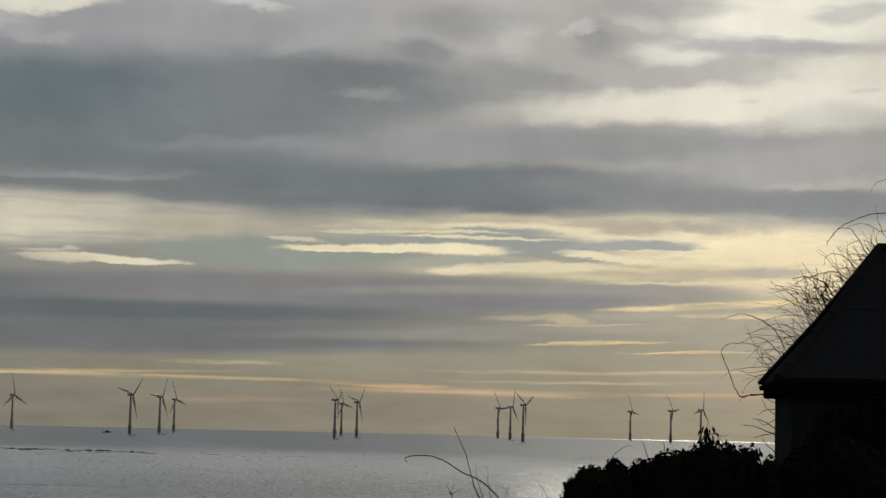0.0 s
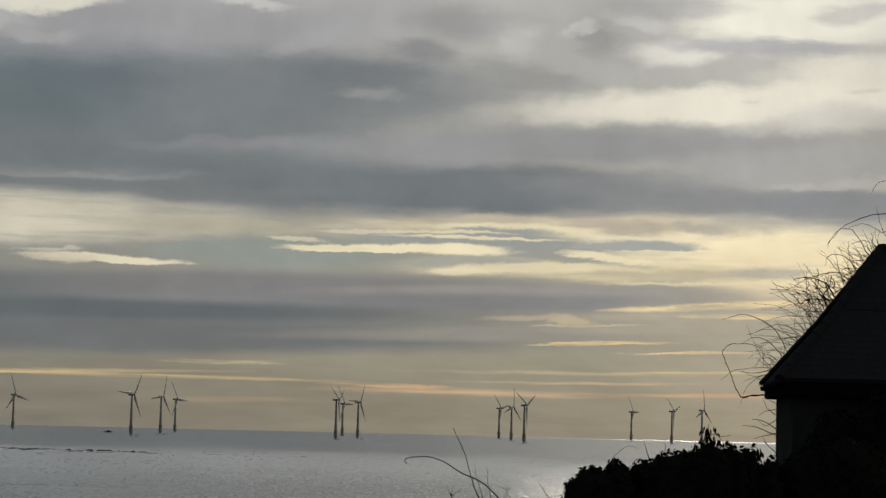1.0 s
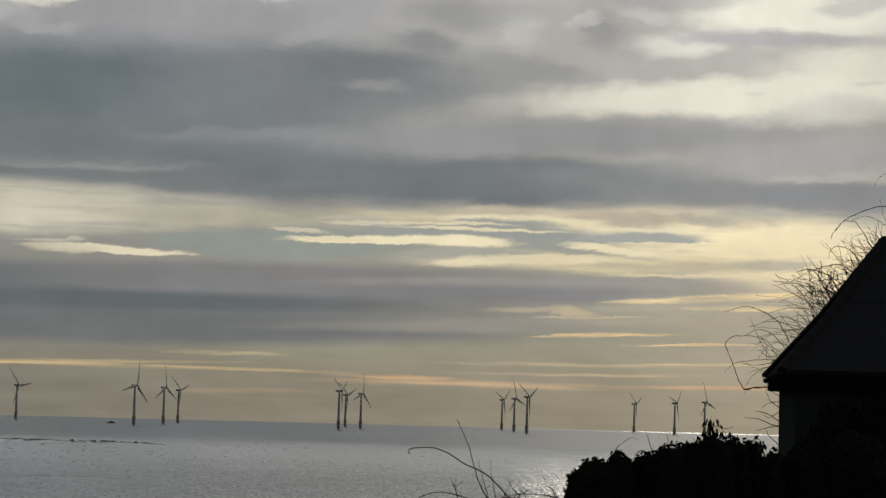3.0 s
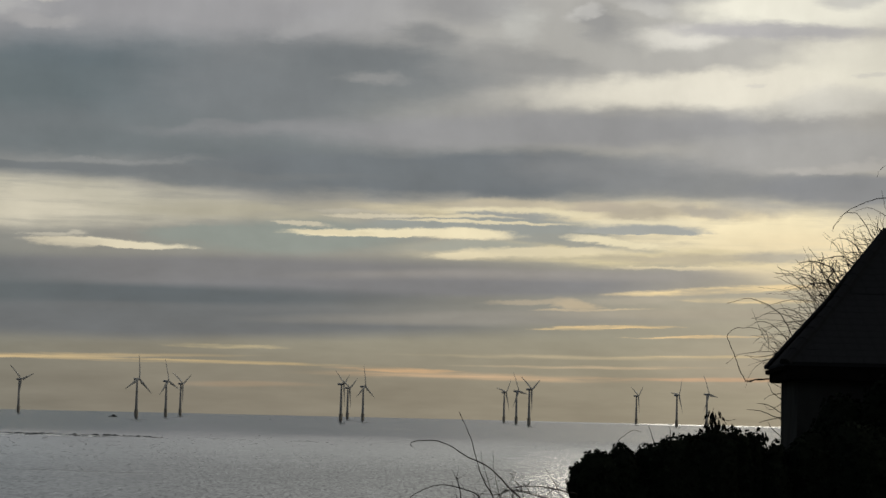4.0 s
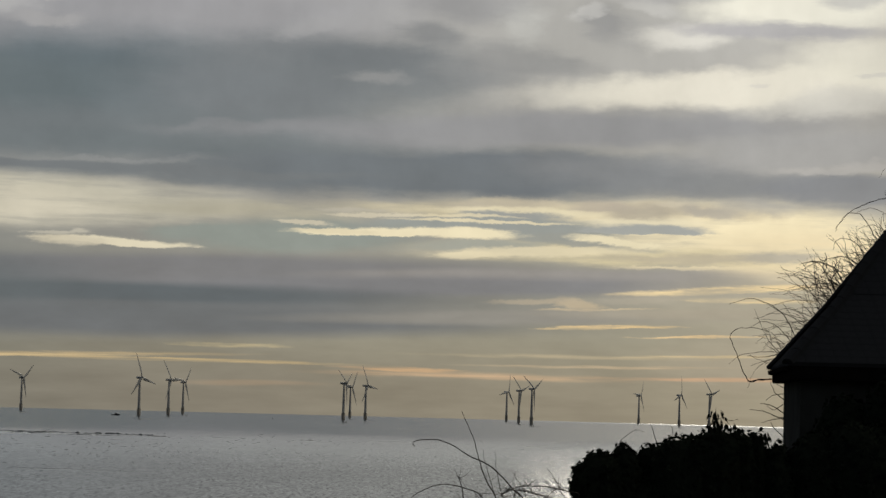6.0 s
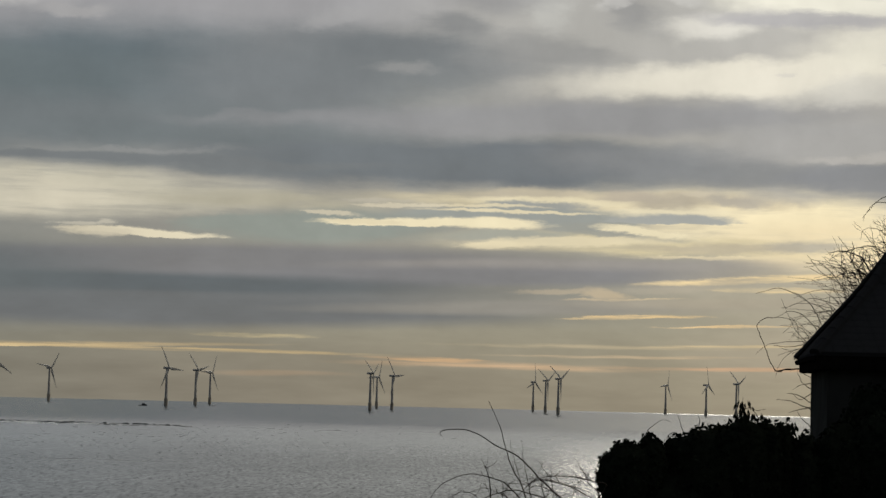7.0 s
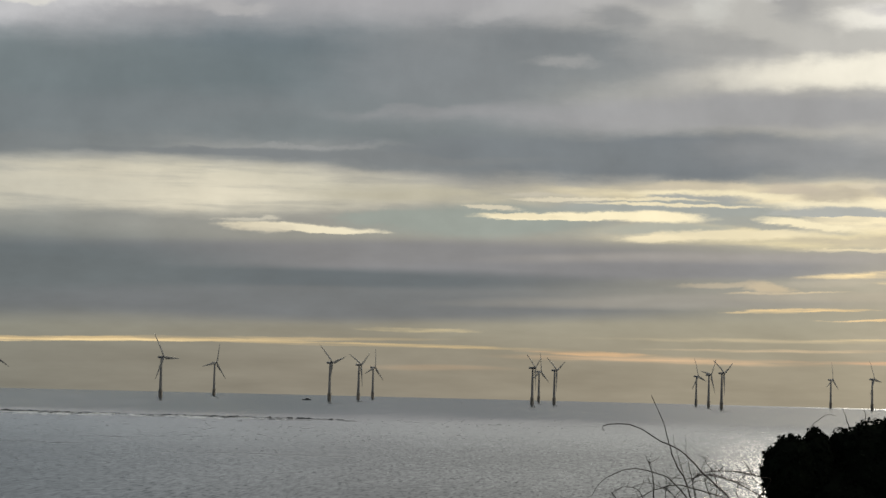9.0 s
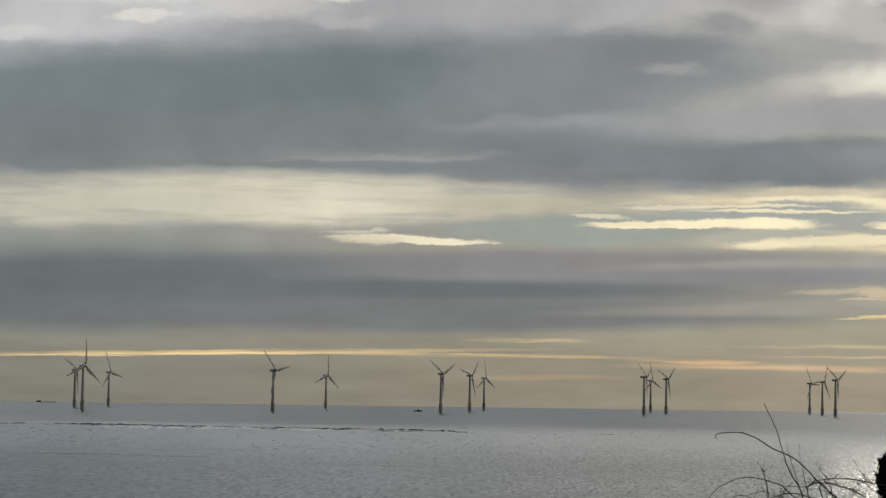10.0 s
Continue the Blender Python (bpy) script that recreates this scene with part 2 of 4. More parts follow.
cloud("edge", 6.09, 3.85, 2.21, 0.151, 0.4, 0.90, (0.42, 0.37, 0.28), 0.70)
cloud("edge", -1.42, 4.37, 2.72, 0.169, 0.9, 0.45, (0.82, 0.72, 0.48), 1.00, 0.4)
cloud("edge", 0.20, 4.42, 1.76, 0.169, -0.6, 0.50, (0.82, 0.72, 0.48), 1.00)
cloud("edge", -2.96, 4.40, 1.10, 0.076, -0.6, 0.60, (0.74, 0.645, 0.43), 0.95)
cloud("edge", 0.93, 4.73, 2.35, 0.049, -0.8, 0.60, (0.74, 0.645, 0.43), 0.90)
cloud("edge", 0.05, 4.86, 1.76, 0.041, 0.4, 0.70, (0.74, 0.645, 0.43), 0.80)
cloud("edge", 4.40, 4.25, 1.32, 0.104, -5.6, 0.60, (0.82, 0.72, 0.48), 0.95)
cloud("edge", 2.42, 3.97, 2.94, 0.151, 1.9, 0.70, (0.74, 0.645, 0.43), 0.85)
cloud("edge", 0.44, 3.84, 1.18, 0.095, 1.4, 0.70, (0.76, 0.66, 0.44), 0.90)
cloud("edge", 6.82, 3.63, 2.65, 0.056, 0.4, 0.70, (0.78, 0.66, 0.42), 0.85)
cloud("edge", -8.64, 3.90, 1.98, 0.151, -1.6, 0.45, (0.76, 0.68, 0.49), 1.00, 0.5)
cloud("edge", -9.86, 3.91, 0.96, 0.151, -0.6, 0.80, (0.62, 0.555, 0.41), 0.85)
cloud("edge", -10.30, 4.10, 0.66, 0.056, 1.4, 0.80, (0.54, 0.5, 0.4), 0.80)
cloud("edge", -9.58, 4.16, 0.32, 0.076, 1.4, 0.80, (0.54, 0.5, 0.4), 0.80)
cloud("edge", -2.17, 4.82, 1.40, 0.056, 1.4, 0.70, (0.62, 0.555, 0.41), 0.85)
cloud("edge", -3.93, 4.58, 0.81, 0.056, -2.6, 0.70, (0.62, 0.555, 0.41), 0.85)
cloud("edge", -2.76, 4.92, 1.03, 0.056, 1.4, 0.80, (0.48, 0.44, 0.35), 0.80)
cloud("edge", 7.92, 8.33, 0.32, 0.047, 1.4, 0.80, (0.62, 0.59, 0.53), 0.50)
cloud("edge", 10.87, 8.60, 0.37, 0.076, 4.4, 0.80, (0.58, 0.56, 0.51), 0.50)
cloud("edge", 3.33, 2.64, 0.71, 0.169, -6.6, 0.80, (0.64, 0.505, 0.315), 0.80)
cloud("edge", 3.63, 2.50, 1.54, 0.036, 0.9, 0.70, (0.78, 0.60, 0.34), 0.90)
cloud("edge", 2.01, 2.67, 1.10, 0.076, 2.4, 0.80, (0.56, 0.46, 0.31), 0.85)
cloud("edge", 4.94, 2.78, 1.32, 0.132, 2.4, 0.90, (0.42, 0.375, 0.29), 0.70)
cloud("band", -10.93, 2.41, 14.69, 0.970, 1.3, 0.90, (0.143, 0.154, 0.162), 0.95)
cloud("band", -8.58, 3.23, 11.75, 0.441, 1.3, 0.70, (0.184, 0.184, 0.190), 0.95)
cloud("band", 2.44, 3.33, 6.17, 0.235, 1.3, 0.80, (0.287, 0.27, 0.254), 0.90)
cloud("band", -0.35, 2.99, 9.70, 0.294, 1.3, 0.80, (0.188, 0.191, 0.202), 0.90)
cloud("band", -9.61, 2.63, 8.81, 0.309, 0.3, 0.70, (0.094, 0.114, 0.129), 1.00)
cloud("band", -17.39, 2.55, 7.93, 1.087, 2.3, 0.70, (0.107, 0.127, 0.137), 1.00)
cloud("band", -7.84, 1.98, 10.28, 0.470, 0.3, 0.70, (0.127, 0.140, 0.150), 1.00)
cloud("band", 1.70, 2.26, 6.17, 0.206, 1.3, 0.90, (0.262, 0.25, 0.223), 0.80)
cloud("band", 6.85, 2.45, 4.41, 0.147, 1.3, 0.80, (0.361, 0.323, 0.254), 0.70)
cloud("puff", 7.50, 2.60, 3.40, 0.900, 1.3, 1.00, (0.430, 0.380, 0.285), 0.50)
cloud("puff", 8.30, 1.20, 3.20, 0.750, 1.3, 1.00, (0.410, 0.355, 0.270), 0.50)
cloud("streak", 7.14, 3.07, 2.79, 0.103, 3.3, 0.60, (0.791, 0.617, 0.342), 0.90)
cloud("streak", 8.02, 2.81, 1.76, 0.073, 0.3, 0.70, (0.73, 0.578, 0.332), 0.80)
cloud("streak", 4.35, 2.07, 1.62, 0.051, 1.3, 0.60, (0.807, 0.578, 0.287), 0.95)
cloud("streak", 3.32, 2.00, 1.03, 0.037, 1.3, 0.70, (0.61, 0.468, 0.262), 0.80)
cloud("streak", 6.55, 1.85, 1.76, 0.037, 1.3, 0.60, (0.761, 0.552, 0.296), 0.90)
cloud("streak", -5.64, 1.34, 1.47, 0.059, 0.3, 0.80, (0.413, 0.352, 0.223), 0.85)
cloud("line", -14.16, 0.92, 7.93, 0.066, 1.3, 0.80, (0.552, 0.413, 0.223), 0.95)
cloud("line", -14.75, 0.87, 6.17, 0.037, 1.3, 0.60, (0.761, 0.578, 0.305), 0.90)
cloud("line", -7.11, 0.94, 4.99, 0.051, -0.2, 0.80, (0.491, 0.376, 0.209), 0.85)
cloud("line", 0.82, 0.71, 3.97, 0.088, -0.2, 1.20, (0.515, 0.361, 0.223), 0.70)
cloud("line", -1.23, 0.84, 1.62, 0.059, -0.7, 0.70, (0.552, 0.361, 0.202), 0.80)
cloud("line", 3.17, 1.26, 3.82, 0.051, 0.3, 1.10, (0.413, 0.352, 0.238), 0.55)
cloud("line", 4.05, 1.02, 3.53, 0.044, 0.8, 0.80, (0.468, 0.371, 0.246), 0.70)
cloud("line", 6.85, 1.35, 2.35, 0.044, 1.3, 0.80, (0.552, 0.445, 0.27), 0.70)
cloud("line", 6.70, 0.76, 2.94, 0.059, 0.8, 0.80, (0.552, 0.361, 0.223), 0.80)
cloud("band", -5.05, 0.38, 1.76, 0.073, 0.3, 1.00, (0.352, 0.262, 0.175), 0.50)

# mottling that narrows towards the horizon: broad lumps and fine wisps
low = wmath("DIVIDE", 1.0, wmath("ADD", wmath("MAXIMUM", sep.outputs[2], -0.03), 0.09))
lv = wn("ShaderNodeCombineXYZ")
W.links.new(az_deg, lv.inputs[0])
W.links.new(low, lv.inputs[1])
for stretch, detail, amount in (((0.20, 0.8, 1), 6, 0.12), ((0.75, 1.5, 1), 7, 0.06)):
    lumps = wnoise(lv.outputs[0], stretch, detail, 0.58)
    mr = wn("ShaderNodeMapRange")
    for i, v in ((1, 0.27), (2, 0.73), (3, 1 - amount), (4, 1 + amount)):
        mr.inputs[i].default_value = v
    W.links.new(lumps.outputs[0], mr.inputs[0])
    cloud_colour = wmix(1.0, cloud_colour, mr.outputs[0], "MULTIPLY")
cloud_colour = wmix(1.0, cloud_colour, (0.998, 1.0, 1.012), "MULTIPLY")
# the sky dims away from the low sun
away = wmath("MULTIPLY", wmath("SUBTRACT", 1.0, wmath("COSINE", wmath("MULTIPLY", wmath("SUBTRACT", az_deg, SUN_AZ), 0.0174533))), 0.75)
away = wmath("MINIMUM", away, 1.0)
cloud_colour = wmix(away, cloud_colour, wmix(1.0, cloud_colour, (0.18, 0.195, 0.22), "MULTIPLY"))

sky = wn("ShaderNodeTexSky")
sky.sky_type, sky.sun_disc = "NISHITA", False
sky.sun_elevation, sky.sun_rotation = radians(SUN_EL), radians(SUN_AZ)
bg_sky, bg_cloud, mixer, outw = wn("ShaderNodeBackground"), wn("ShaderNodeBackground"), wn("ShaderNodeMixShader"), wn("ShaderNodeOutputWorld")
bg_sky.inputs[1].default_value, bg_cloud.inputs[1].default_value, mixer.inputs[0].default_value = 0.05, 1.0, 0.96
W.links.new(sky.outputs[0], bg_sky.inputs[0])
W.links.new(cloud_colour, bg_cloud.inputs[0])
W.links.new(bg_sky.outputs[0], mixer.inputs[1])
W.links.new(bg_cloud.outputs[0], mixer.inputs[2])
W.links.new(mixer.outputs[0], outw.inputs[0])

sun = new("sun", bpy.data.lights.new("sun", "SUN"))
sun.data.energy, sun.data.angle, sun.data.color = 0.28, radians(10), (1.0, 0.93, 0.8)
sun.matrix_world = look(bearing(SUN_AZ, SUN_EL, 300), (0, 0, EYE_Z))


# ---- materials ----
def material(name, colour, rough=0.7, metal=0.0, vary=0.25, scale=3.0, bump=0.3, bump_scale=30.0, colour2=None, dist=0.02, rand=0.0, spec=0.35):
    """A surface with broad stains, fine grain and relief, at real size."""
    m = bpy.data.materials.new(name)
    m.use_nodes = True
    t = m.node_tree
    p = t.nodes["Principled BSDF"]
    p.inputs["Roughness"].default_value, p.inputs["Metallic"].default_value = rough, metal
    tc = t.nodes.new("ShaderNodeTexCoord")
    a, b = t.nodes.new("ShaderNodeTexNoise"), t.nodes.new("ShaderNodeTexNoise")
    for n, s in ((a, scale), (b, bump_scale)):
        n.inputs["Scale"].default_value, n.inputs["Detail"].default_value = s, 5
        t.links.new(tc.outputs["Object"], n.inputs["Vector"])
    mx = t.nodes.new("ShaderNodeMix")
    mx.data_type = "RGBA"
    mx.inputs[6].default_value = (*colour, 1)
    c2 = colour2 or tuple(c * (1 - vary) for c in colour)
    mx.inputs[7].default_value = (*c2, 1)
    rr = t.nodes.new("ShaderNodeMapRange")
    rr.inputs[1].default_value, rr.inputs[2].default_value = 0.35, 0.65
    t.links.new(a.outputs[0], rr.inputs[0])
    t.links.new(rr.outputs[0], mx.inputs[0])
    out = mx.outputs[2]
    if rand:
        info = t.nodes.new("ShaderNodeNewGeometry")
        vm = t.nodes.new("ShaderNodeMapRange")
        vm.inputs[3].default_value, vm.inputs[4].default_value = 1 - rand, 1 + rand
        t.links.new(info.outputs["Random Per Island"], vm.inputs[0])
        mm = t.nodes.new("ShaderNodeMix")
        mm.data_type, mm.blend_type = "RGBA", "MULTIPLY"
        mm.inputs[0].default_value = 1
        t.links.new(out, mm.inputs[6])
        t.links.new(vm.outputs[0], mm.inputs[7])
        out = mm.outputs[2]
    t.links.new(out, p.inputs["Base Color"])
    bp = t.nodes.new("ShaderNodeBump")
    bp.inputs["Strength"].default_value, bp.inputs["Distance"].default_value = bump, dist
    t.links.new(b.outputs[0], bp.inputs["Height"])
    t.links.new(bp.outputs[0], p.inputs["Normal"])
    p.inputs["Specular IOR Level"].default_value = spec
    return m


M_TOWER = material("painted_steel", (0.66, 0.62, 0.57), 0.55, 0, 0.2, 0.12, 0.05, 2)
M_BLADE = material("blade_gelcoat", (0.42, 0.41, 0.39), 0.4, 0, 0.12, 0.2, 0.05, 1)
M_BASE = material("weathered_foundation_paint", (0.62, 0.55, 0.45), 0.7, 0, 0.5, 0.3, 0.2, 2, colour2=(0.45, 0.39, 0.32))
M_DARK = material("dark_steel", (0.05, 0.05, 0.05), 0.6, 0, 0.4, 0.5, 0.1, 3)
M_HULL = material("dark_hull_paint", (0.03, 0.03, 0.035), 0.5, 0, 0.4, 0.6, 0.1, 2)
M_BARGE = material("weathered_barge_paint", (0.42, 0.38, 0.31), 0.7, 0, 0.4, 0.4, 0.1, 2)
M_CABIN = material("grey_cabin_paint", (0.12, 0.12, 0.12), 0.5, 0, 0.3, 0.6, 0.1, 2)
M_ROOF = material("slate", (0.034, 0.034, 0.036), 0.95, 0, 0.3, 1.5, 0.3, 12, rand=0.10, spec=0.0)
# wall base far darker than real render: its backlit shade is in the colour
M_WALL = material("shaded_grey_render", (0.05, 0.05, 0.048), 0.95, 0, 0.3, 1.2, 0.4, 25, colour2=(0.034, 0.034, 0.032), spec=0.0)
M_FASCIA = material("dark_stained_timber", (0.014, 0.012, 0.011), 0.8, 0, 0.4, 4, 0.3, 30, spec=0.0)
M_LEAF = material("ivy_leaf", (0.017, 0.021, 0.014), 0.85, 0, 0.4, 6, 0.2, 40, colour2=(0.010, 0.012, 0.009), rand=0.3, spec=0.0)
M_BARK = material("twig_bark", (0.035, 0.028, 0.022), 0.9, 0, 0.4, 15, 0.4, 60, spec=0.1)
M_GRASS = material("cliff_top_grass", (0.05, 0.065, 0.025), 0.9, 0, 0.4, 0.4, 0.6, 9, colour2=(0.085, 0.07, 0.035))


def sea_material():
    """Facets of wind waves: the surface leans at random, towards the viewer on the whole, since the far sides of waves are hidden."""
    m = bpy.data.materials.new("sea_water")
    m.use_nodes = True
    t = m.node_tree
    p = t.nodes["Principled BSDF"]
    p.inputs["Base Color"].default_value = (0.030, 0.036, 0.038, 1)
    p.inputs["Roughness"].default_value, p.inputs["IOR"].default_value = 0.11, 1.33
    p.inputs["Specular IOR Level"].default_value = 0.38
    tc = t.nodes.new("ShaderNodeTexCoord")
    # extra lean far out on the right, added to imitate the bright sunlit strip
    far = t.nodes.new("ShaderNodeVectorMath")
    far.operation = "LENGTH"
    t.links.new(tc.outputs["Object"], far.inputs[0])
    rougher = t.nodes.new("ShaderNodeMapRange")
    for i, v in ((1, 4150), (2, 4420), (3, 0.0), (4, 0.35)):
        rougher.inputs[i].default_value = v
    t.links.new(far.outputs["Value"], rougher.inputs[0])
    sx = t.nodes.new("ShaderNodeSeparateXYZ")
    t.links.new(tc.outputs["Object"], sx.inputs[0])
    strip_side = t.nodes.new("ShaderNodeMapRange")
    for i, v in ((1, 60), (2, 420), (3, 0.0), (4, 1.0)):
        strip_side.inputs[i].default_value = v
    t.links.new(sx.outputs[0], strip_side.inputs[0])
    rough_here = t.nodes.new("ShaderNodeMath")
    rough_here.operation = "MULTIPLY"
    t.links.new(rougher.outputs[0], rough_here.inputs[0])
    t.links.new(strip_side.outputs[0], rough_here.inputs[1])
    # far off only the broad lie of the water counts
    fewer = t.nodes.new("ShaderNodeMapRange")
    for i, v in ((1, 1200), (2, 2500), (3, 1.0), (4, 0.10)):
        fewer.inputs[i].default_value = v
    t.links.new(far.outputs["Value"], fewer.inputs[0])
    total = None
    # size along the crest and across it in metres, and the lean that it gives
    for crest, across, lean, detail in ((170, 260, 0.04, 2), (9, 45, 0.033, 3), (3.4, 20, 0.05, 2), (1.3, 8, 0.11, 1), (1.1, 4, 0.0, 2)):
        mp = t.nodes.new("ShaderNodeMapping")
        mp.inputs["Rotation"].default_value = (0, 0, radians(1))
        mp.inputs["Scale"].default_value = (1 / crest, 1 / across, 1)
        t.links.new(tc.outputs["Object"], mp.inputs[0])
        n = t.nodes.new("ShaderNodeTexNoise")
        n.inputs["Scale"].default_value, n.inputs["Detail"].default_value = 1, detail
        t.links.new(mp.outputs[0], n.inputs["Vector"])
        c = t.nodes.new("ShaderNodeVectorMath")
        c.operation = "SUBTRACT"
        c.inputs[1].default_value = (0.5, 0.5, 0.5)
        t.links.new(n.outputs["Color"], c.inputs[0])
        k = t.nodes.new("ShaderNodeVectorMath")
        k.operation = "MULTIPLY_ADD"
        k.inputs[1].default_value = (lean * 0.6, lean, 0)
        if lean > 0.1:
            kv = t.nodes.new("ShaderNodeCombineXYZ")
            for i, f in ((0, 0.6 * lean), (1, lean)):
                fm = t.nodes.new("ShaderNodeMath")
                fm.operation = "MULTIPLY"
                fm.inputs[1].default_value = f
                t.links.new(fewer.outputs[0], fm.inputs[0])
                t.links.new(fm.outputs[0], kv.inputs[i])
            t.links.new(kv.outputs[0], k.inputs[1])
        if lean == 0:
            cx = t.nodes.new("ShaderNodeCombineXYZ")
            t.links.new(rough_here.outputs[0], cx.inputs[0])
            t.links.new(rough_here.outputs[0], cx.inputs[1])
            t.links.new(cx.outputs[0], k.inputs[1])
        t.links.new(c.outputs[0], k.inputs[0])
        if total is None:
            k.inputs[2].default_value = (0, -0.16, 1)
        else:
            t.links.new(total, k.inputs[2])
        total = k.outputs[0]
    # near waves show their faces, far ones only their crests
    steep = t.nodes.new("ShaderNodeMapRange")
    for i, v in ((1, 1000), (2, 2200), (3, -0.03), (4, 0.097)):
        steep.inputs[i].default_value = v
    t.links.new(far.outputs["Value"], steep.inputs[0])
    # scattered steep little faces
    mp = t.nodes.new("ShaderNodeMapping")
    mp.inputs["Scale"].default_value = (1 / 1.3, 1 / 9.0, 1)
    t.links.new(tc.outputs["Object"], mp.inputs[0])
    n = t.nodes.new("ShaderNodeTexNoise")
    n.inputs["Scale"].default_value, n.inputs["Detail"].default_value = 1, 2
    t.links.new(mp.outputs[0], n.inputs["Vector"])
    fleck = t.nodes.new("ShaderNodeMapRange")
    for i, v in ((1, 0.55), (2, 0.72), (3, 0.0), (4, -0.165)):
        fleck.inputs[i].default_value = v
    t.links.new(n.outputs[0], fleck.inputs[0])
    both = t.nodes.new("ShaderNodeMath")
    t.links.new(steep.outputs[0], both.inputs[0])
    less = t.nodes.new("ShaderNodeMath")
    less.operation = "MULTIPLY"
    t.links.new(fleck.outputs[0], less.inputs[0])
    faint = t.nodes.new("ShaderNodeMapRange")
    for i, v in ((1, 1500), (2, 2350), (3, 1.0), (4, 0.0)):
        faint.inputs[i].default_value = v
    t.links.new(far.outputs["Value"], faint.inputs[0])
    t.links.new(faint.outputs[0], less.inputs[1])
    t.links.new(less.outputs[0], both.inputs[1])
    # the added strip also tilts to the viewer, to mirror the sun
    facing = t.nodes.new("ShaderNodeMath")
    facing.operation = "MULTIPLY_ADD"
    facing.inputs[1].default_value = -0.40
    t.links.new(rough_here.outputs[0], facing.inputs[0])
    t.links.new(both.outputs[0], facing.inputs[2])
    cy = t.nodes.new("ShaderNodeCombineXYZ")
    t.links.new(facing.outputs[0], cy.inputs[1])
    add = t.nodes.new("ShaderNodeVectorMath")
    t.links.new(total, add.inputs[0])
    t.links.new(cy.outputs[0], add.inputs[1])
    total = add.outputs[0]
    nm = t.nodes.new("ShaderNodeVectorMath")
    nm.operation = "NORMALIZE"
    t.links.new(total, nm.inputs[0])
    t.links.new(nm.outputs[0], p.inputs["Normal"])
    return m


M_SEA = sea_material()
M_WAVE = material("dark_wave_water", (0.05, 0.06, 0.062), 0.45, 0, 0.3, 0.3, 0.5, 1.5, dist=0.2)
M_FOAM = material("sea_foam", (0.95, 0.96, 0.96), 0.9, 0, 0.2, 1.5, 0.3, 6)


# ---- mesh helpers ----
def part(name, bm, mat, parent=None, label="", smooth=False):
    me = bpy.data.meshes.new(name)
    bm.to_mesh(me)
    bm.free()
    me.materials.append(mat)
    if smooth:
        me.shade_smooth()
    ob = new(name, me)
    ob.parent = parent
    return tagged(ob, label)


def empty(name, m, **tags):
    ob = new(name)
    ob.matrix_world = m
    return tagged(ob, **tags)


def box(bm, lo, hi, bevel=0.0):
    m = Matrix.Translation([(a + b) / 2 for a, b in zip(lo, hi)]) @ Matrix.Diagonal([b - a for a, b in zip(lo, hi)] + [1])
    vs = bmesh.ops.create_cube(bm, size=1, matrix=m)["verts"]
    if bevel:
        es = list({e for v in vs for e in v.link_edges})
        bmesh.ops.bevel(bm, geom=es, offset=bevel, segments=2, affect="EDGES")


def lathe(bm, profile, n=16):
    """Rings of (radius, height) about z, closed at both ends."""
    rings = [[bm.verts.new((r * math.cos(2 * math.pi * i / n), r * math.sin(2 * math.pi * i / n), z)) for i in range(n)] for r, z in profile]
    for a, b in zip(rings, rings[1:]):
        for i in range(n):
            bm.faces.new((a[i], a[(i + 1) % n], b[(i + 1) % n], b[i]))
    bm.faces.new(rings[0][::-1])
    bm.faces.new(rings[-1])


def tube(bm, points, r0, r1, n=5):
    """A tapering stem along points."""
    pts = [Vector(p) for p in points]
    rings = []
    side = None
    for i, p in enumerate(pts):
        d = (pts[min(i + 1, len(pts) - 1)] - pts[max(i - 1, 0)]).normalized()
        if side is None:
            side = d.orthogonal().normalized()
        side = (side - d * side.dot(d)).normalized()
        up = d.cross(side)
        r = r0 + (r1 - r0) * i / (len(pts) - 1)
        rings.append([bm.verts.new(p + r * (math.cos(2 * math.pi * k / n) * side + math.sin(2 * math.pi * k / n) * up)) for k in range(n)])
    for a, b in zip(rings, rings[1:]):
        for k in range(n):
            bm.faces.new((a[k], a[(k + 1) % n], b[(k + 1) % n], b[k]))
    bm.faces.new(rings[0][::-1])
    bm.faces.new(rings[-1])


def glide(ctrl, steps=8):
    """A smooth line through a few control points."""
    c = [Vector(p) for p in ctrl]
    c = [2 * c[0] - c[1]] + c + [2 * c[-1] - c[-2]]
    out = []
    for i in range(1, len(c) - 2):
        a, b, d, e = c[i - 1:i + 3]
        for k in range(steps):
            t = k / steps
            out.append(0.5 * (2 * b + (d - a) * t + (2 * a - 5 * b + 4 * d - e) * t * t + (3 * b - a - 3 * d + e) * t ** 3))
    out.append(c[-2])
    return out


# ---- sea, beach and cliff-top ----
SEA_EDGE = 4640.0
bm = bmesh.new()
rings = [0, 40, 120, 300, 700, 1500, 3000, SEA_EDGE]
N = 192
prev = None
for r in rings[1:]:
    ring = [bm.verts.new((r * math.sin(2 * math.pi * i / N), r * math.cos(2 * math.pi * i / N), 0)) for i in range(N)]
    if prev is None:
        bm.faces.new(ring[::-1])
    else:
        for i in range(N):
            bm.faces.new((prev[i], prev[(i + 1) % N], ring[(i + 1) % N], ring[i]))
    prev = ring
bmesh.ops.recalc_face_normals(bm, faces=bm.faces)
sea = tagged(part("water", bm, M_SEA), "grey rippled sea reaching to the horizon", "sea", kind="structure")
if sea.data.polygons[0].normal.z < 0:
    sea.data.flip_normals()


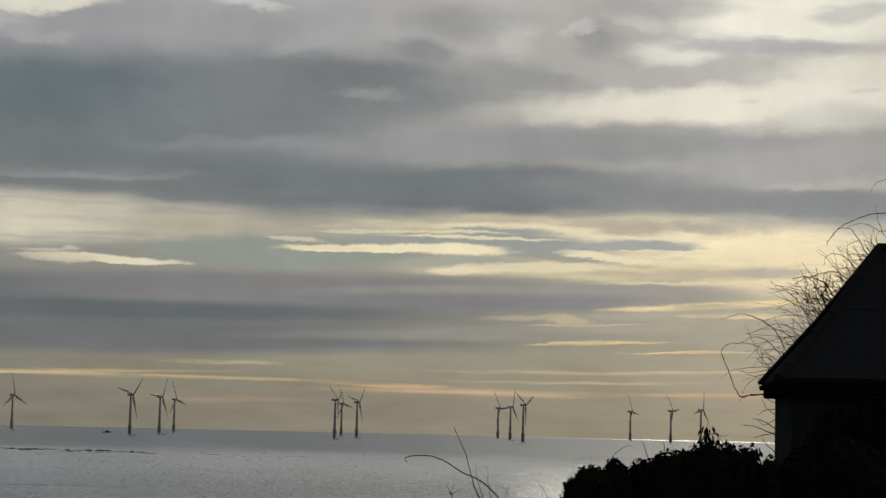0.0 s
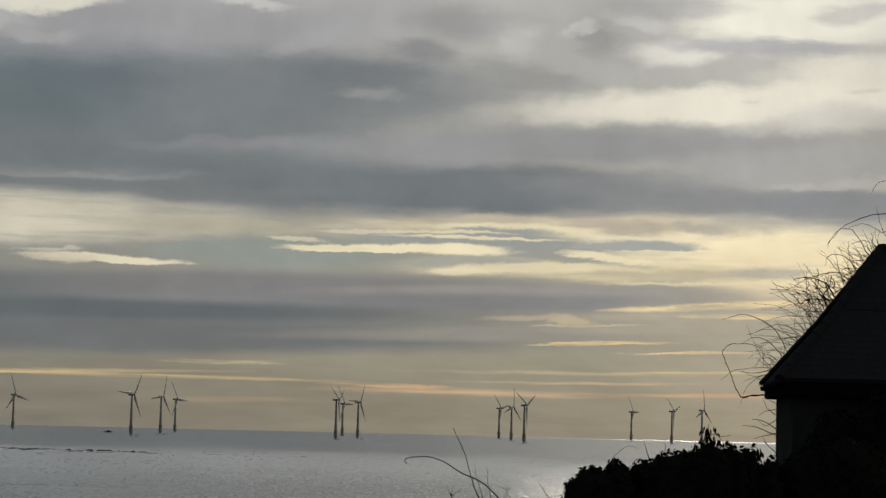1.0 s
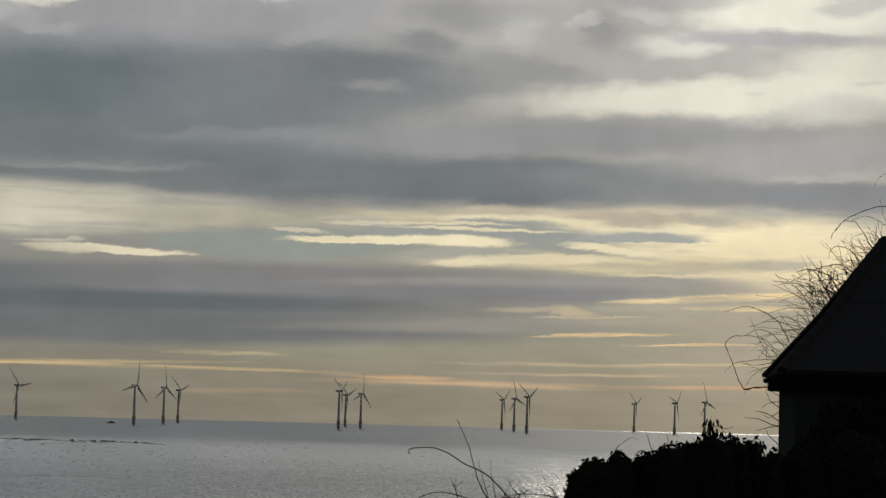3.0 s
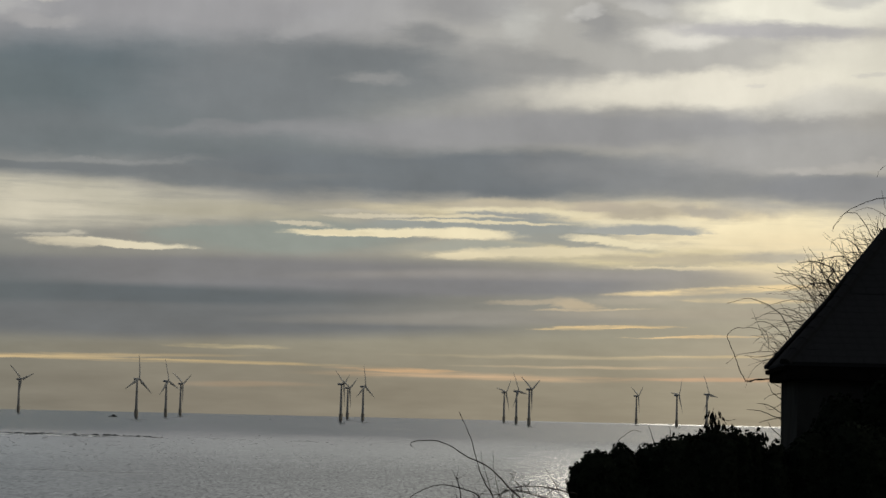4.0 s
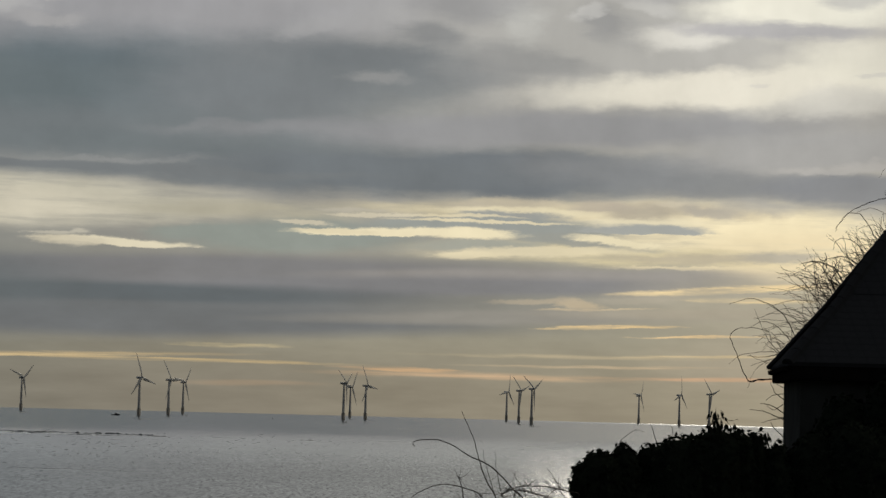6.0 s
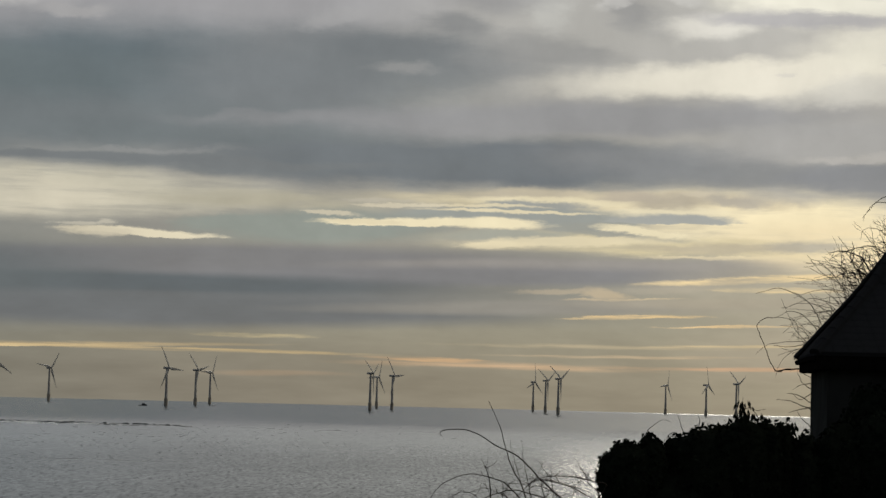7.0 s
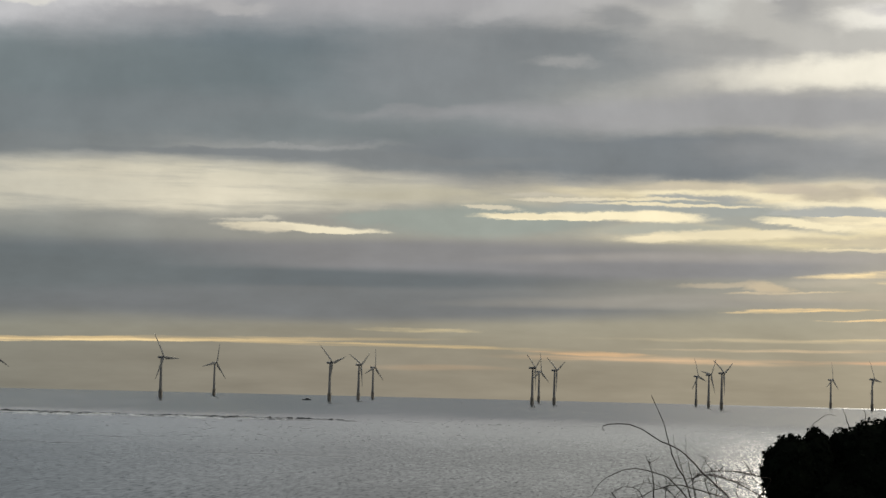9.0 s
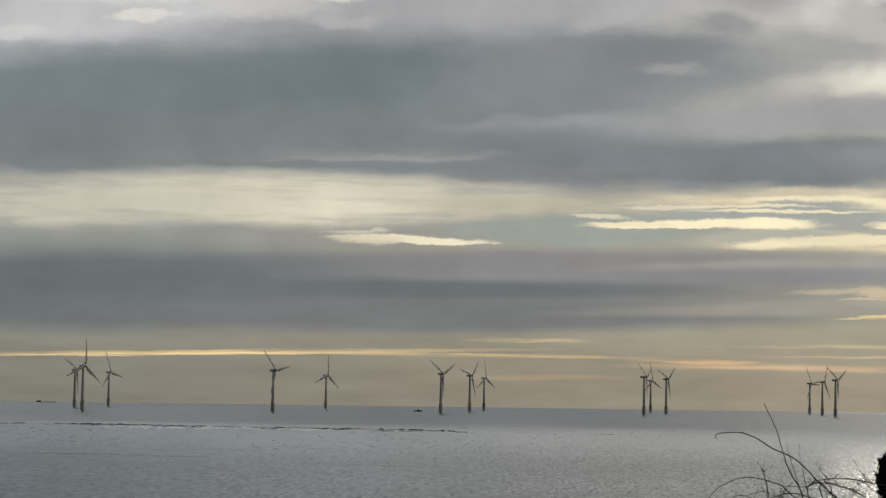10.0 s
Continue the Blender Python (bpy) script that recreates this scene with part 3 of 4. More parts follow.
def brink(x):
    """How far out the cliff edge lies, by the distance to the right."""
    k = min(1, max(0, (x - 1.2) / 3.0))
    return 30 + 32 * k * k * (3 - 2 * k)


def land_z(x, y):
    b = brink(x)
    flat = EYE_Z - 1.65 - 0.012 * max(0, y) + 0.08 * noise.noise((x * 0.3, y * 0.3, 0))
    if y <= b:
        return flat
    fall = (y - b) * 1.15
    return max(-3.0, flat - fall + 0.5 * noise.noise((x * 0.4, y * 0.4, 3)) - 0.3) if fall < 30 else max(-3.0, flat - 30 - (y - b - 26) * 0.05)


bm = bmesh.new()
xs = [-400, -250, -150, -90, -60, -40, -28, -20, -15] + [-12 + 0.75 * i for i in range(40)] + [19, 24, 32, 44, 60, 90, 150, 250, 400]
ys = [-300, -180, -100, -60, -40, -25, -15, -8] + [-4 + 2 * i for i in range(17)] + [29.5 + 1.0 * i for i in range(38)] + [68, 72, 78, 86, 96, 110, 130]
grid = [[bm.verts.new((x, y, land_z(x, y))) for x in xs] for y in ys]
for j in range(len(ys) - 1):
    for i in range(len(xs) - 1):
        bm.faces.new((grid[j][i], grid[j][i + 1], grid[j + 1][i + 1], grid[j + 1][i]))
tagged(part("ground", bm, M_GRASS, smooth=True), "rough grass on the cliff top falling to the beach", "ground", kind="structure")


# ---- wind turbines ----
HUB_Z, BLADE = 60.0, 39.5


def turbine_parts(thing, facing):
    """Tower, foundation, nacelle and a rotor of three blades on an axis turned by facing degrees from the viewer."""
    bm = bmesh.new()
    lathe(bm, [(3.0, -6), (3.0, 9.6), (3.4, 9.7), (3.4, 10.2), (2.4, 10.3), (2.3, 11.0)], 20)
    base = part("foundation", bm, M_BASE, thing, "weathered buff foundation pile")
    bm = bmesh.new()
    for k in range(12):
        a = 2 * math.pi * k / 12
        tube(bm, [(3.4 * math.cos(a), 3.4 * math.sin(a), 10.2), (3.4 * math.cos(a), 3.4 * math.sin(a), 11.4)], 0.06, 0.06, 4)
    for z in (10.8, 11.4):
        tube(bm, [(3.4 * math.cos(2 * math.pi * k / 12), 3.4 * math.sin(2 * math.pi * k / 12), z) for k in range(13)], 0.06, 0.06, 4)
    part("railing", bm, M_DARK, base)
    bm = bmesh.new()
    for x in (-0.3, 0.3):
        tube(bm, [(x, -3.2, -2), (x, -3.2, 10)], 0.09, 0.09, 4)
    for k in range(14):
        tube(bm, [(-0.3, -3.2, -1 + 0.8 * k), (0.3, -3.2, -1 + 0.8 * k)], 0.05, 0.05, 4)
    part("ladder", bm, M_DARK, base)
    bm = bmesh.new()
    lathe(bm, [(2.3, 10.5), (2.25, 14), (1.9, 34), (1.4, HUB_Z - 2.2), (1.45, HUB_Z - 1.6)], 24)
    part("tower", bm, M_TOWER, thing, "", True)
    turn = pose(0, 0, HUB_Z, 0, 0, facing)
    bm = bmesh.new()   # axis along -y, towards the wind
    lathe(bm, [(0.9, -6.6), (1.55, -6.2), (1.75, -3), (1.8, 1.2), (1.5, 2.6), (1.0, 2.9)], 12)
    bmesh.ops.transform(bm, matrix=Matrix.Rotation(radians(90), 4, "X") @ Matrix.Diagonal((1, 1.05, 1, 1)), verts=bm.verts)
    nac = part("nacelle", bm, M_TOWER, thing, "", True)
    nac.matrix_local = turn
    bm = bmesh.new()
    tube(bm, [(0.5, 5.2, 1.6), (0.5, 5.2, 3.4)], 0.07, 0.05, 4)
    tube(bm, [(-0.5, 5.2, 1.6), (-0.5, 5.2, 3.0)], 0.07, 0.05, 4)
    part("wind_sensor", bm, M_DARK, nac)
    return turn


def rotor_mesh():
    bm = bmesh.new()
    lathe(bm, [(1.45, -1.5), (1.6, -0.6), (1.5, 0.6), (1.0, 1.5), (0.3, 1.9)], 16)
    bmesh.ops.transform(bm, matrix=Matrix.Rotation(radians(90), 4, "X"), verts=bm.verts)
    return bm


def blade_mesh():
    """Root at the origin, span along z, twisting and tapering to the tip, bent slightly downwind."""
    bm = bmesh.new()
    rings = []
    for s, chord, thick, twist in ((0.8, 1.9, 1.9, 0), (2.6, 2.0, 1.7, 8), (6, 3.3, 0.9, 13), (9, 3.2, 0.65, 11), (16, 2.5, 0.42, 7),
                                   (24, 1.8, 0.28, 4), (32, 1.2, 0.18, 1), (37, 0.8, 0.10, 0), (38.9, 0.45, 0.06, 0), (BLADE, 0.12, 0.03, 0)):
        ring = []
        for k in range(10):
            a = 2 * math.pi * k / 10
            p = Vector((chord * 1.5 * (0.5 * math.cos(a) + 0.18 * (s > 4)), thick * 0.5 * math.sin(a), 0))
            p = Matrix.Rotation(radians(twist), 3, "Z") @ p
            ring.append(bm.verts.new((p.x, p.y + 0.0011 * s * s, s)))
        rings.append(ring)
    for a, b in zip(rings, rings[1:]):
        for k in range(10):
            bm.faces.new((a[k], a[(k + 1) % 10], b[(k + 1) % 10], b[k]))
    bm.faces.new(rings[0][::-1])
    bm.faces.new(rings[-1])
    return bm


# azimuth and distance, the rotor's turn from the viewer, blade angle at the start, degrees a second, size
TURBINES = (
    (-17.38, 3660, 54, 47, 109.3, 0.990),
    (-17.18, 3230, 46, 115, 109.3, 1.035),
    (-16.52, 4010, 52, 91, 109.3, 0.977),
    (-12.31, 3390, 52, 78, 108.2, 1.018),
    (-10.94, 4010, 49, 116, 109.2, 0.972),
    (-7.96, 3530, 52, 46, 109.8, 1.000),
    (-7.21, 3825, 58, 34, 109.2, 0.997),
    (-6.84, 4120, 58, 104, 109.6, 0.963),
    (-2.7, 3640, 70, 63, 0, 1.006),
    (-2.53, 4210, 58, 102, 109.2, 0.961),
    (-2.13, 3850, 61, 44, 109.0, 0.977),
    (1.53, 4330, 61, 90, 108.4, 0.944),
    (1.85, 4040, 61, 24, 108.4, 0.967),
    (2.18, 3755, 61, 63, 0, 0.995),
    (4.95, 4520, 67, 100, 109.4, 0.946),
    (5.99, 4240, 67, 84, 108.2, 0.969),
    (6.76, 4150, 64, 18, 109.8, 1.011))
ROTORS = []
rotor_data, blade_data = None, None
for az, d, facing, start, rate, size in TURBINES:
    p = bearing(az, 0, d)
    m = Matrix.Translation((p.x, p.y, 0)) @ Matrix.Rotation(radians(-az), 4, "Z") @ Matrix.Scale(size, 4)
    still = " standing still" if rate == 0 else " turning"
    t_ob = empty("wind_turbine", m, label="grey three-bladed offshore wind turbine%s in the sea" % still, category="wind turbine", group="offshore wind farm")
    turn = turbine_parts(t_ob, facing)
    if rotor_data is None:
        hub = part("rotor", rotor_mesh(), M_TOWER, t_ob, "", True)
        rotor_data = hub.data
    else:
        hub = new("rotor", rotor_data)
        hub.parent = t_ob
    for k in range(3):
        if blade_data is None:
            b = part("blade", blade_mesh(), M_BLADE, hub, "", True)
            blade_data = b.data
        else:
            b = new("blade", blade_data)
            b.parent = hub
        b.matrix_local = Matrix.Rotation(radians(120 * k), 4, "Y")
    hub.matrix_local = turn @ pose(0, -4.6, 0.3, -5, 0, 0)
    ROTORS.append((hub, turn @ pose(0, -4.6, 0.3, -5, 0, 0), start, rate))


# ---- house beside the garden ----


def house():
    """Its left side lies almost along the line of sight."""
    h = empty("house", pose(6.75, 43.94, EYE_Z, 0, 0, -5.2), label="low dark house with hipped slate roof, in shadow", category="house")
    l, r, f, b = 0.0, 11.5, 0.0, 6.06
    eave, floor_z = 0.62, -2.7
    bm = bmesh.new()
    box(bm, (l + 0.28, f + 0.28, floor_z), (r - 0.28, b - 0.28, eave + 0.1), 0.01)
    part("wall", bm, M_WALL, h, "grey rendered wall, shade put into its colour")
    # roof: four planes with thickness
    mid = (f + b) / 2
    run = 2.288
    top = 3.86
    z0 = 0.97
    bm = bmesh.new()
    def v(x, y, z):
        return bm.verts.new((x, y, z))
    # the slope is gentler over the eaves: it breaks halfway in, at 0.45 of the rise
    zb, hx, hy = z0 + 0.468 * (top - z0), run * 0.5, (mid - f) * 0.5
    a0, a1, a2, a3 = v(l, f, z0), v(r, f, z0), v(r, b, z0), v(l, b, z0)
    q0, q1, q2, q3 = v(l + hx, f + hy, zb), v(r - hx, f + hy, zb), v(r - hx, b - hy, zb), v(l + hx, b - hy, zb)
    r0, r1 = v(l + run, mid, top), v(r - run, mid, top)
    c0, c1, c2, c3 = v(l, f, z0 - 0.06), v(r, f, z0 - 0.06), v(r, b, z0 - 0.06), v(l, b, z0 - 0.06)
    for q in ((a0, a1, q1, q0), (a1, a2, q2, q1), (a2, a3, q3, q2), (a3, a0, q0, q3), (q0, q1, r1, r0), (q1, q2, r1), (q2, q3, r0, r1), (q3, q0, r0),
              (c0, c1, a1, a0), (c1, c2, a2, a1), (c2, c3, a3, a2), (c3, c0, a0, a3), (c3, c2, c1, c0)):
        bm.faces.new(q)
    roof = part("roof", bm, M_ROOF, h, "dark slate hipped roof")
    bm = bmesh.new()
    box(bm, (l + 0.03, f + 0.03, eave + 0.02), (r - 0.03, f + 0.055, z0 - 0.06))
    box(bm, (l + 0.03, b - 0.055, eave + 0.02), (r - 0.03, b - 0.03, z0 - 0.06))
    box(bm, (l + 0.03, f + 0.057, eave + 0.02), (l + 0.055, b - 0.057, z0 - 0.06))
    box(bm, (r - 0.055, f + 0.057, eave + 0.02), (r - 0.03, b - 0.057, z0 - 0.06))
    part("fascia", bm, M_FASCIA, h, "dark fascia board")
    bm = bmesh.new()
    box(bm, (l + 0.057, f + 0.057, eave), (r - 0.057, b - 0.057, eave + 0.018))
    part("soffit", bm, M_FASCIA, h)
    # slates: those near the hip one by one, the rest as one covering
    low_slope, high_slope = math.atan2(zb - z0, hy), math.atan2(top - zb, hy)
    low_len, high_len = math.hypot(zb - z0, hy), math.hypot(top - zb, hy)
    rise = low_len + high_len
    bt = bmesh.new()
    box(bt, (-0.145, -0.01, 0.002), (0.145, 0.36, 0.012))
    for v_ in bt.verts:
        if v_.co.y < 0.1:
            v_.co.z += 0.005
    slate = None
    rest = bmesh.new()
    for c in range(int(rise / 0.2)):
        y = c * 0.2
        slope, foot, up, y0 = (low_slope, f, z0, y) if y < low_len else (high_slope, f + hy, zb, y - low_len)
        inset = hx * y / low_len if y < low_len else hx + hx * y0 / high_len
        x = l + inset + 0.2 + (0.15 if c % 2 else 0)
        while x < r - inset - 0.15:
            m = Matrix.Translation((x, foot, up)) @ Matrix.Rotation(slope, 4, "X") @ Matrix.Translation((0, y0, 0.006)) @ Matrix.Rotation(radians(random.uniform(-0.6, 0.6)), 4, "Z")
            if x < 3.6:
                if slate is None:
                    ob = part("slate", bt, M_ROOF, roof)
                    slate = ob.data
                else:
                    ob = new("slate", slate)
                    ob.parent = roof
                ob.matrix_local = m
            else:
                vs = [rest.verts.new(m @ Vector(q)) for q in ((-0.145, -0.01, 0.017), (0.145, -0.01, 0.017), (0.145, 0.30, 0.012), (-0.145, 0.30, 0.012), (-0.145, -0.01, 0.012), (0.145, -0.01, 0.012))]
                rest.faces.new(vs[:4])
                rest.faces.new((vs[4], vs[5], vs[1], vs[0]))
            x += 0.3
    tagged(part("slate_covering", rest, M_ROOF, roof), kind="stuff")
    # hip and ridge tiles
    tile = None
    for p, q in (((l, f, z0), (l + hx, f + hy, zb)), ((l + hx, f + hy, zb), (l + run, mid, top)), ((l, b, z0), (l + hx, b - hy, zb)), ((l + hx, b - hy, zb), (l + run, mid, top)), ((l + run, mid, top), (r - run, mid, top))):
        p, q = Vector(p), Vector(q)
        n = max(1, round((q - p).length / 0.42))
        gap = (q - p).length / n
        for i in range(n):
            if tile is None:
                bt = bmesh.new()
                prof = [(-0.13, -0.05), (-0.11, 0.03), (-0.05, 0.075), (0.05, 0.075), (0.11, 0.03), (0.13, -0.05)]
                ends = [[bt.verts.new((x, y, z)) for x, z in prof] for y in (0, 0.45)]
                for v_ in ends[0]:
                    v_.co.z += 0.012
                for k in range(5):
                    bt.faces.new((ends[0][k], ends[0][k + 1], ends[1][k + 1], ends[1][k]))
                bt.faces.new(ends[0][::-1])
                bt.faces.new(ends[1])
                ob = part("ridge_tile", bt, M_ROOF, roof)
                tile = ob.data
            else:
                ob = new("ridge_tile", tile)
                ob.parent = roof
            d = (q - p).normalized()
            ob.matrix_local = Matrix.Translation(p + d * (gap * i)) @ d.to_track_quat("Y", "Z").to_matrix().to_4x4()
    bm = bmesh.new()
    g = [(l - 0.07, z0 - 0.07), (l - 0.06, z0 - 0.15), (l + 0.0, z0 - 0.17), (l + 0.025, z0 - 0.09)]
    ends = [[bm.verts.new((x, y, z)) for x, z in g] for y in (f - 0.02, b + 0.02)]
    for k in range(3):
        bm.faces.new((ends[0][k], ends[0][k + 1], ends[1][k + 1], ends[1][k]))
    bm.faces.new(ends[0])
    bm.faces.new(ends[1][::-1])
    part("gutter", bm, M_FASCIA, h)
    return h


house()


# ---- ivy hedge ----
def leaf_verts(bm, p, n, size, rng):
    """One pointed ivy leaf with a fold along its middle."""
    n = n.normalized()
    side = n.orthogonal().normalized()
    side = Matrix.Rotation(rng.uniform(0, 6.283), 3, n) @ side
    along = n.cross(side)
    a = bm.verts.new(p - along * size * 0.5)
    b = bm.verts.new(p + side * size * 0.5 - n * size * 0.12)
    c = bm.verts.new(p + along * size * 0.65)
    d = bm.verts.new(p - side * size * 0.5 - n * size * 0.12)
    bm.faces.new((a, b, c))
    bm.faces.new((a, c, d))


def foliage(name, lumps, count, size, thing, seed, label=""):
    """Leaves over the outside of a few uneven lumps: (centre, radii)."""
    rng = random.Random(seed)
    bm = bmesh.new()
    area = [r[0] * r[2] + r[1] * r[2] for c, r in lumps]
    for (c, r), w in zip(lumps, area):
        core = bmesh.new()
        s = bmesh.ops.create_icosphere(core, subdivisions=3, radius=1)["verts"]
        for v in s:
            k = 0.90 + 0.16 * noise.noise(v.co * 2.2 + Vector(c))
            v.co = Vector(c) + Vector([a * b * k for a, b in zip(v.co, r)])
        part("inner_growth", core, M_LEAF, thing, "dense dark inner growth", True)
        for i in range(int(count * w / sum(area))):
            d = Vector((rng.gauss(0, 1), rng.gauss(0, 1), rng.gauss(0, 1))).normalized()
            k = 0.93 + 0.16 * noise.noise(d * 2.2 + Vector(c)) + 0.10 * noise.noise(d * 7 + Vector(c)) + rng.uniform(-0.05, 0.03)
            if rng.random() < 0.03:
                k += rng.uniform(0, 0.05)
            p = Vector(c) + Vector([a * b * k for a, b in zip(d, r)])
            nn = (d + Vector((rng.uniform(-.8, .8), rng.uniform(-.8, .8), rng.uniform(-.8, .8)))).normalized()
            leaf_verts(bm, p, nn, size * rng.uniform(0.6, 1.3), rng)
    return part(name, bm, M_LEAF, thing, label)


def at(az, el, d):
    return bearing(az, el, d)




def lump(az, el, d, rx, ry, rz):
    return (tuple(at(az, el, d)), (rx, ry, rz))


hedge = empty("ivy_hedge", Matrix.Identity(4), label="dark overgrown ivy hedge on the cliff edge", category="hedge")
foliage("leaves", [lump(4.03, -2.15, 38, 0.56, 0.6, 0.72), lump(4.6, -2.1, 38.2, 0.34, 0.6, 0.84), lump(6.0, -2.2, 38.5, 0.95, 0.8, 1.12), lump(6.9, -1.9, 38.6, 0.75, 0.8, 1.02),
                   lump(7.55, -2.0, 38.8, 0.5, 0.8, 1.04), lump(7.98, -2.02, 38.8, 0.24, 0.6, 1.03), lump(8.45, -2.2, 38.8, 0.4, 0.7, 0.95), lump(9.5, -1.9, 39, 0.68, 0.8, 1.0), lump(10.6, -1.9, 39, 0.9, 0.9, 1.2), lump(5.2, -3.0, 38.3, 1.2, 0.8, 0.9),
                   lump(10.3, -0.9, 43.2, 0.75, 0.45, 1.1), lump(11.6, -0.6, 43.1, 0.9, 0.45, 1.3)],
        23000, 0.075, hedge, 4, "dark glossy ivy leaves")
ROOF_CANES = []


def roof_cane(points, mm):
    ROOF_CANES.append((points, mm))


roof_cane([(9.03, 1.68), (8.67, 2.40), (8.23, 2.75), (7.72, 2.87), (7.22, 2.72)], 9)
roof_cane([(8.92, 1.68), (8.45, 2.17), (8.09, 2.28), (7.76, 2.13)], 8)
roof_cane([(8.54, 0.77), (8.11, 0.81), (7.79, 0.74), (7.60, 1.00), (7.45, 1.43), (7.27, 1.86), (7.45, 2.08), (7.88, 2.12), (8.25, 1.98), (8.32, 1.52)], 10)
roof_cane([(8.68, 1.38), (8.24, 1.81), (7.87, 2.60)], 7)
roof_cane([(9.59, 2.70), (9.01, 3.42), (8.51, 3.70)], 7)
roof_cane([(9.81, 2.85), (9.16, 3.13), (8.47, 3.44)], 7)
roof_cane([(10.58, 3.73), (10.15, 3.98), (9.73, 3.93), (9.30, 3.78), (9.06, 3.61)], 9)
roof_cane([(10.93, 4.45), (10.57, 5.03), (10.22, 5.10), (9.97, 4.80), (9.91, 4.63)], 8)
roof_cane([(11.71, 5.52), (11.00, 5.46), (10.43, 5.24), (10.14, 5.02), (9.90, 4.70)], 9)
roof_cane([(11.22, 4.60), (10.86, 4.81), (10.50, 4.71), (10.43, 4.59)], 6)
roof_cane([(10.72, 4.02), (10.29, 4.42), (9.94, 4.41), (9.84, 4.15)], 8)
roof_cane([(10.16, 2.93), (9.58, 3.71), (9.27, 3.86)], 9)
roof_cane([(8.89, 1.39), (8.32, 1.52), (7.60, 1.43), (7.24, 1.18)], 7)
roof_cane([(8.68, 1.35), (8.25, 1.30), (7.89, 1.00), (7.72, 0.57)], 6)
roof_cane([(10.09, 3.14), (9.84, 3.72), (9.95, 4.01)], 8)
roof_cane([(10.12, 3.10), (9.90, 3.32), (9.74, 3.42), (9.60, 3.66), (9.62, 3.86)], 15)
roof_cane([(10.20, 3.20), (9.98, 3.55), (9.84, 3.72), (9.42, 3.86), (9.05, 3.80)], 17)
roof_cane([(10.02, 3.00), (9.80, 3.36), (9.95, 3.62), (10.02, 3.92)], 18)
roof_cane([(9.90, 2.95), (9.66, 3.30), (9.30, 3.44), (9.00, 3.40)], 11)
roof_cane([(8.90, 1.50), (8.50, 1.46), (8.10, 1.38), (7.70, 1.40)], 10)
roof_cane([(8.54, 0.79), (8.20, 0.80), (7.86, 0.76), (7.72, 0.74)], 16)
roof_cane([(9.53, 2.34), (8.81, 2.62), (8.38, 2.54), (8.02, 2.39)], 6)
roof_cane([(9.74, 2.85), (9.44, 3.42), (8.94, 3.71)], 8)
roof_cane([(9.10, 1.75), (8.60, 1.96), (7.85, 1.92)], 6)
roof_cane([(8.71, -0.09), (8.33, 0.14), (8.05, 0.18)], 10)
roof_cane([(8.71, -0.24), (8.19, -0.03), (7.79, 0.02)], 10)
roof_cane([(8.71, -0.15), (8.27, -0.25), (8.09, -0.31)], 9)
roof_cane([(8.71, -0.71), (8.41, -0.43), (8.32, -0.29)], 10)
roof_cane([(8.65, 0.30), (8.40, 0.51), (8.30, 0.79)], 8)
roof_cane([(8.70, 0.23), (8.41, 0.04), (8.16, 0.20)], 7)
roof_cane([(8.70, 0.44), (8.36, 0.39), (8.19, 0.27)], 7)
roof_cane([(8.67, 0.59), (8.44, 0.73), (8.35, 0.94)], 7)
roof_cane([(11.84, 6.40), (11.39, 6.36), (11.13, 6.25), (10.99, 6.01)], 6)
roof_cane([(11.71, 5.18), (11.28, 5.03), (10.86, 5.24), (10.43, 5.14)], 7)
roof_cane([(11.50, 4.74), (11.25, 5.17), (11.14, 5.68)], 7)


BRAMBLE_CANES = []


def bramble_cane(points, mm):
    BRAMBLE_CANES.append((points, mm))


bramble_cane([(2.51, -3.13), (2.36, -2.81), (1.78, -2.29), (1.12, -1.65), (0.53, -1.37), (0.09, -1.09), (-0.35, -0.97), (-0.86, -1.00), (-0.95, -1.07), (-0.90, -1.14)], 9.5)
bramble_cane([(1.46, -3.16), (1.20, -2.37), (0.95, -1.94), (0.79, -1.51), (0.59, -0.86), (0.29, -0.21)], 9)
bramble_cane([(0.44, -3.19), (0.40, -2.54), (0.32, -2.10), (0.22, -1.89), (0.34, -1.99)], 9)
bramble_cane([(1.57, -3.16), (1.28, -2.83), (0.84, -2.38), (0.47, -2.20), (-0.04, -2.11), (-0.55, -2.22), (-0.90, -2.42), (-1.22, -2.85)], 8)
bramble_cane([(2.66, -3.13), (2.29, -2.81), (1.71, -2.65), (0.98, -2.49), (0.40, -2.65), (-0.03, -2.84), (-0.76, -2.88)], 9)
bramble_cane([(3.37, -2.35), (3.08, -2.21), (2.28, -2.09), (1.78, -2.13), (1.42, -2.30), (0.83, -2.32)], 8)
bramble_cane([(3.30, -2.90), (2.58, -2.41), (2.14, -2.28), (1.56, -2.22), (1.20, -2.52), (0.70, -3.04)], 8)
bramble_cane([(3.18, -2.61), (2.93, -2.26), (2.79, -1.97), (2.54, -1.62)], 6)
bramble_cane([(2.00, -2.35), (1.70, -1.85), (1.77, -1.68)], 5)
bramble_cane([(1.23, -1.73), (1.20, -1.50), (1.18, -1.21)], 4)
bramble_cane([(0.97, -1.65), (0.91, -1.44), (0.88, -1.19)], 4)
bramble_cane([(2.01, -3.15), (1.71, -2.36), (1.99, -2.21), (3.01, -2.50)], 7)
bramble_cane([(1.57, -3.16), (1.39, -2.44), (1.56, -2.19)], 6)
bramble_cane([(2.37, -3.14), (2.17, -2.64), (1.56, -2.36), (0.99, -2.81)], 6)
